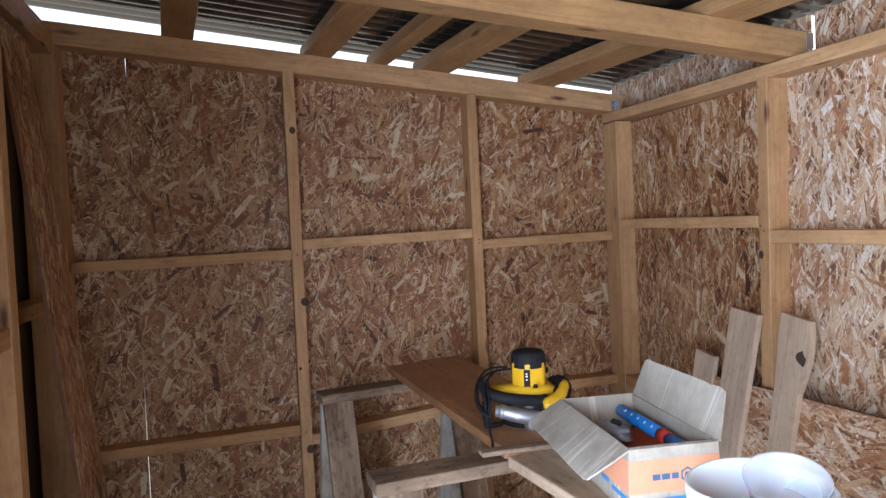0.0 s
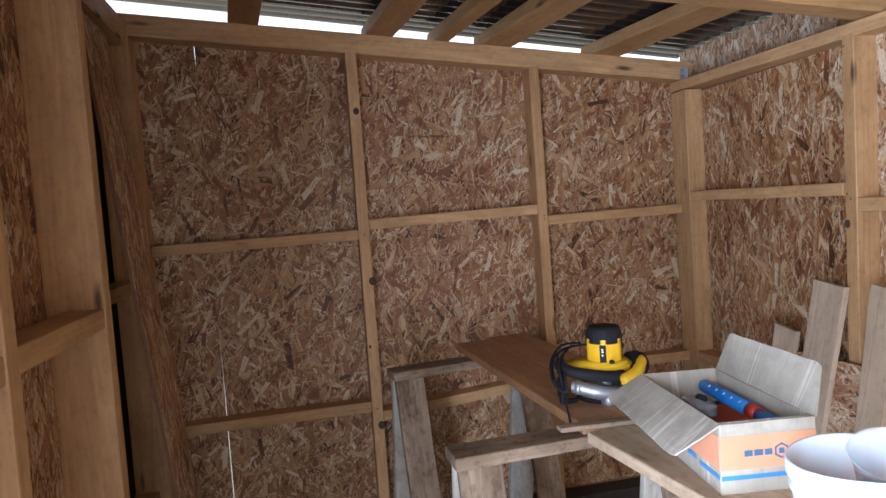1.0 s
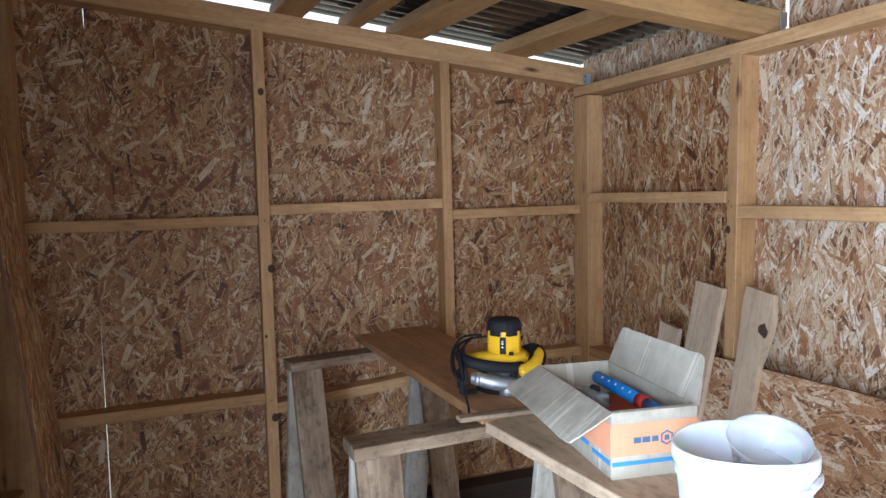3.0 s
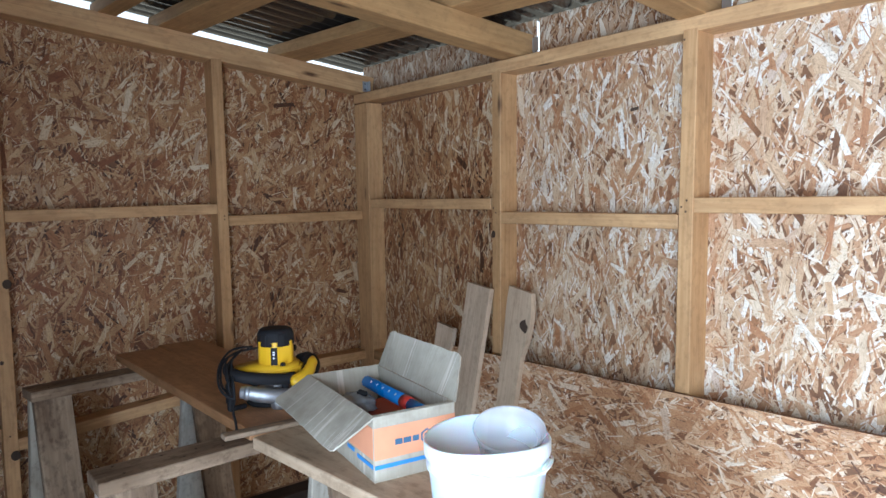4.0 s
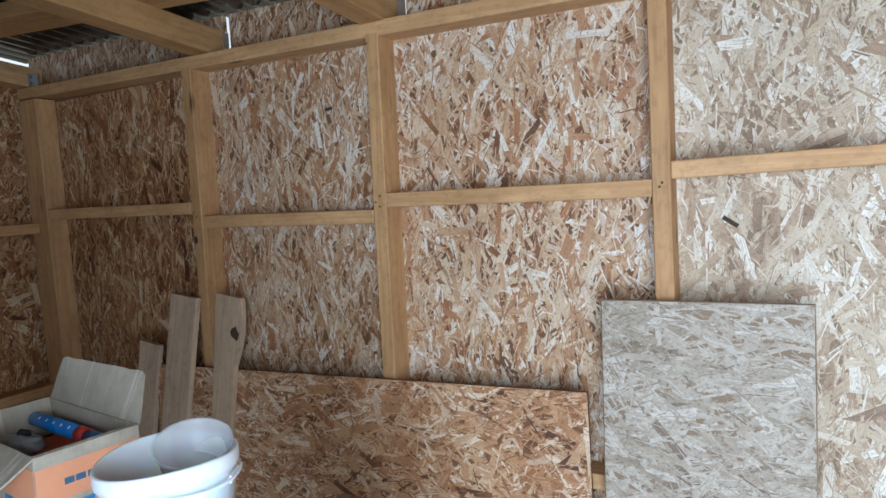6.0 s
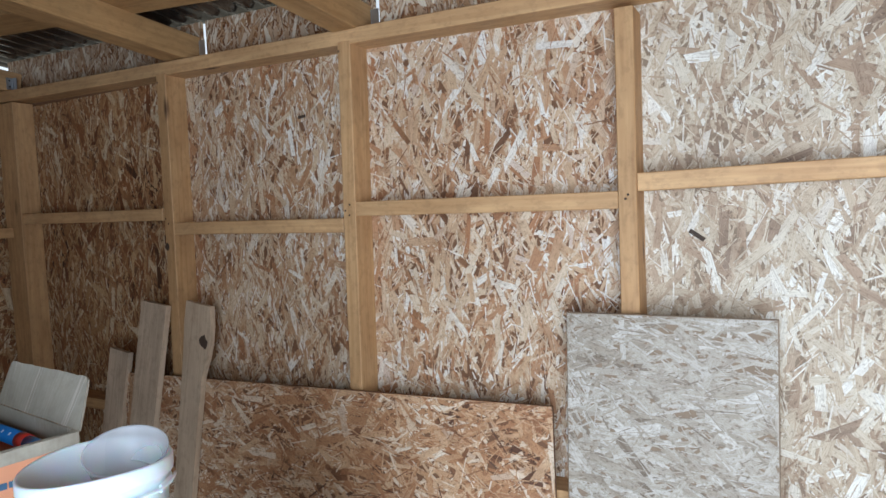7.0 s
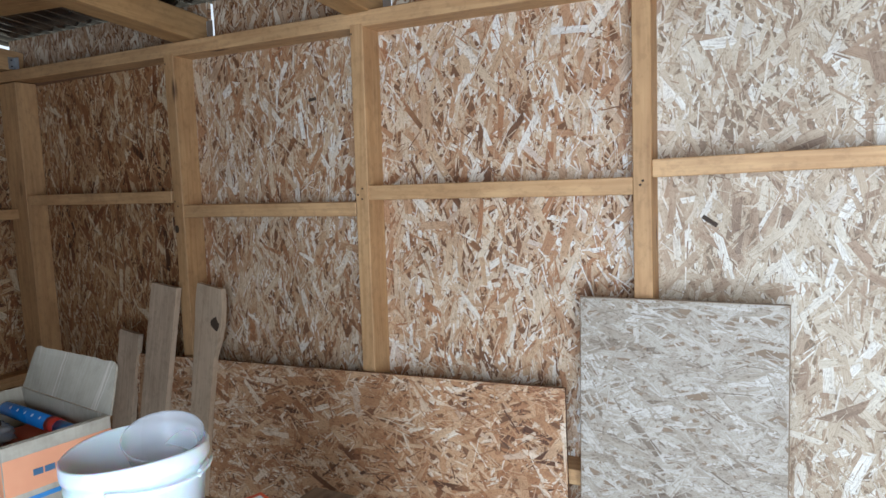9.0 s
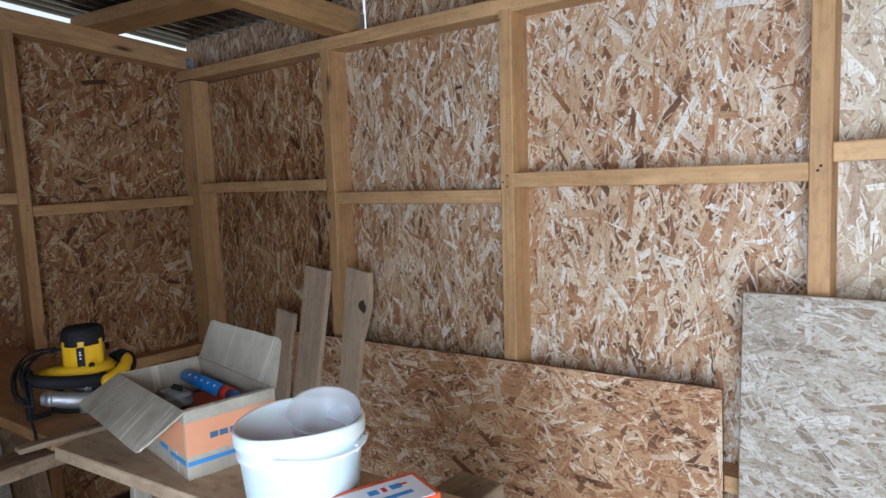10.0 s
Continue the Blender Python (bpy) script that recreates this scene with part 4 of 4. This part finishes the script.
# ---- printed carton beside the bucket ----
packet = thing("printed_carton", pose(1.459, 0.985, 1.041, 0, 0, 160), "white and red-orange printed carton lying beside the bucket", "carton")
part("carton_body", slab(0.16, 0.1, 0.05, 0.002), RED_PRINT, packet, m=pose(0.08, 0, 0.025))
lid = part("white_face", slab(0.15, 0.086, 0.001, 0), PAPER, packet, m=pose(0.085, 0.007, 0.0507))
for x, y, w, d, mat in [(-0.03, -0.018, 0.02, 0.016, CARD_BLUE), (-0.008, -0.018, 0.008, 0.016, RED), (0.012, -0.018, 0.018, 0.016, CARD_BLUE), (-0.005, 0.012, 0.085, 0.011, CARD_BLUE), (-0.045, -0.02, 0.014, 0.006, RED)]:
    part("print_bar", slab(w, d, 0.0006, 0), mat, lid, m=pose(x, y, 0.0009))

# ---- sheets and planks leaning on the walls ----
red_board = board("strand_board_sheet", (2.37, 2.62, 0.002), (2.37, 0.765, 0.054), (2.434, 2.6, 0.97), 0.012, CORE)
strands(red_board, -0.928, 0.928, -0.484, 0.484, 0.012, STRAND_RED, 0, 80, 41)
tagged(red_board, "reddish strand board offcut leaning against the studs", "board", "leaning strand boards")
grey_board = board("strand_board_sheet", (2.35, 0.722, 0.002), (2.35, 0.2, 0.002), (2.426, 0.712, 1.295), 0.012, CORE_PALE)
strands(grey_board, -0.258, 0.258, -0.645, 0.645, 0.012, STRAND_GREY, -8, 62, 42, chips=0.8)
tagged(grey_board, "greyed weathered strand board panel leaning against the studs", "board", "leaning strand boards")
tall = board("strand_board_sheet", (0.08, 2.98, 0.002), (0.084, 2.66, 0.002), (-0.158, 2.98, 2.38), 0.012, CORE)
strands(tall, -0.159, 0.159, -1.19, 1.19, 0.012, STRAND_BACK, 90, 50, 43, -1)
tagged(tall, "narrow strand board strip leaning in the wall corner", "board", "leaning strand boards")


def leaning_plank(outline, top, foot, mat, label, thick=0.024):
    """A plank from its foot to the middle of its top; the outline runs along x from foot to top."""
    ob = part("leaning_plank", prism(outline, thick), mat, None, m=run_pose(foot, top, (-1, 0, 0.3)) @ Matrix.Translation((-(Vector(top) - Vector(foot)).length / 2, 0, 0)))
    return tagged(ob, label, "plank", "planks leaning on the side wall")


L = 1.275
leaning_plank([(0, -0.07), (L, -0.076), (L - 0.006, 0.076), (0, 0.072)], (2.432, 2.412, 1.256), (2.335, 2.60, 0.012), PLANK_PALE, "pale grey plank leaning against a stud")
leaning_plank([(0, -0.05), (0.8, -0.052), (1.0, -0.056), (1.07, -0.075), (1.13, -0.084), (1.2, -0.083), (L - 0.006, -0.07), (L, 0.06), (1.2, 0.063), (1.05, 0.056), (0.8, 0.052), (0, 0.05)],
              (2.43, 2.165, 1.26), (2.335, 2.30, 0.012), PLANK_PALE, "pale plank with a dark knot and a curved edge")
knot_bm = capped([(0.018, 0), (0.0165, 0.0012)], 20)
for v in knot_bm.verts:
    v.co *= 1 + 0.5 * noise.noise(v.co * 90)
    v.co.z = min(v.co.z, 0.0012)
    v.co.x *= 1.6
knot = part("knot", knot_bm, KNOT, bpy.data.objects["leaning_plank.001"], "dark knot", pose(1.135, -0.05, 0.0122, 0, 0, 30))
L2 = 1.06
leaning_plank([(0, -0.06), (L2, -0.062), (L2, 0.06), (0, 0.06)], (2.435, 2.655, 1.045), (2.345, 2.79, 0.012), PLANK_PALE, "short pale plank leaning against the side wall")

# ---- small fittings ----
for m in (pose(XF + 0.03, YF - 0.002, 2.265), pose(XF + 0.085, 1.375, 2.235, 0, 0, 90), pose(XF + 0.085, 2.18, 2.26, 0, 0, 90)):
    plate = thing("angle_bracket", m, "small galvanised angle bracket screwed to the timber", "bracket", "roof brackets")
    part("leaf", slab(0.03, 0.002, 0.055, 0.0006), BRACKET, plate)
    part("leaf", slab(0.002, 0.03, 0.055, 0.0006), BRACKET, plate, m=pose(0.016, -0.014, 0))
    for z in (-0.014, 0.014):
        part("screw_head", capped([(0.004, 0), (0.003, 0.0015)], 10), BLACK, plate, m=pose(0, -0.001, z, 90))

# knots, nails and marks of the timber and boards


def spot(name, wall, place, turn, radius, mat, long=1.0):
    bm = capped([(radius, 0), (radius * 0.85, 0.0008)], 14)
    for v in bm.verts:
        v.co.y *= long
    part(name, bm, mat, wall, m=Matrix.Translation(Vector(place) - wall.matrix_world.translation) @ turn)


to_back, to_side = pose(0, 0, 0, 90), pose(0, 0, 0, 0, -90)
for x, z, r in ((0.79, 2.127, 0.014), (0.806, 1.331, 0.016), (0.8, 0.638, 0.017), (0.773, 1.02, 0.007)):
    spot("knot", wall_back, (x, YF - 0.0035, z), to_back, r, KNOT, 1.2)
for x, z in ((1.684, 1.563), (1.684, 1.58), (0.785, 1.55), (0.785, 0.72), (1.68, 0.74)):
    spot("nail_head", wall_back, (x, YF - 0.0035, z), to_back, 0.0035, KNOT)
for y, z in ((0.555, 1.599), (0.548, 1.61), (1.47, 1.6), (1.455, 1.585), (1.452, 1.62), (2.345, 1.6), (2.33, 1.58), (1.465, 2.12), (2.34, 2.13)):
    spot("nail_head", wall_right, (XF - 0.0035, y, z), to_side, 0.0035, KNOT)
spot("knot", wall_left, (-0.137, 1.6515, 1.254), to_back, 0.03, PLANK_BROWN, 0.6)
spot("knot", wall_left, (-0.13, 1.6505, 1.262), to_back, 0.012, KNOT, 0.3)
spot("knot", wall_right, (XF - 0.0035, 2.345, 1.49), to_side, 0.016, KNOT, 0.7)
part("dark_mark", slab(0.001, 0.034, 0.011, 0), KNOT, wall_right, m=pose(-0.0035, 1.715, 1.945, -6))
part("dark_strand", slab(0.001, 0.045, 0.012, 0), DARKWOOD, wall_right, m=pose(-0.0035, 0.39, 1.494, 35))
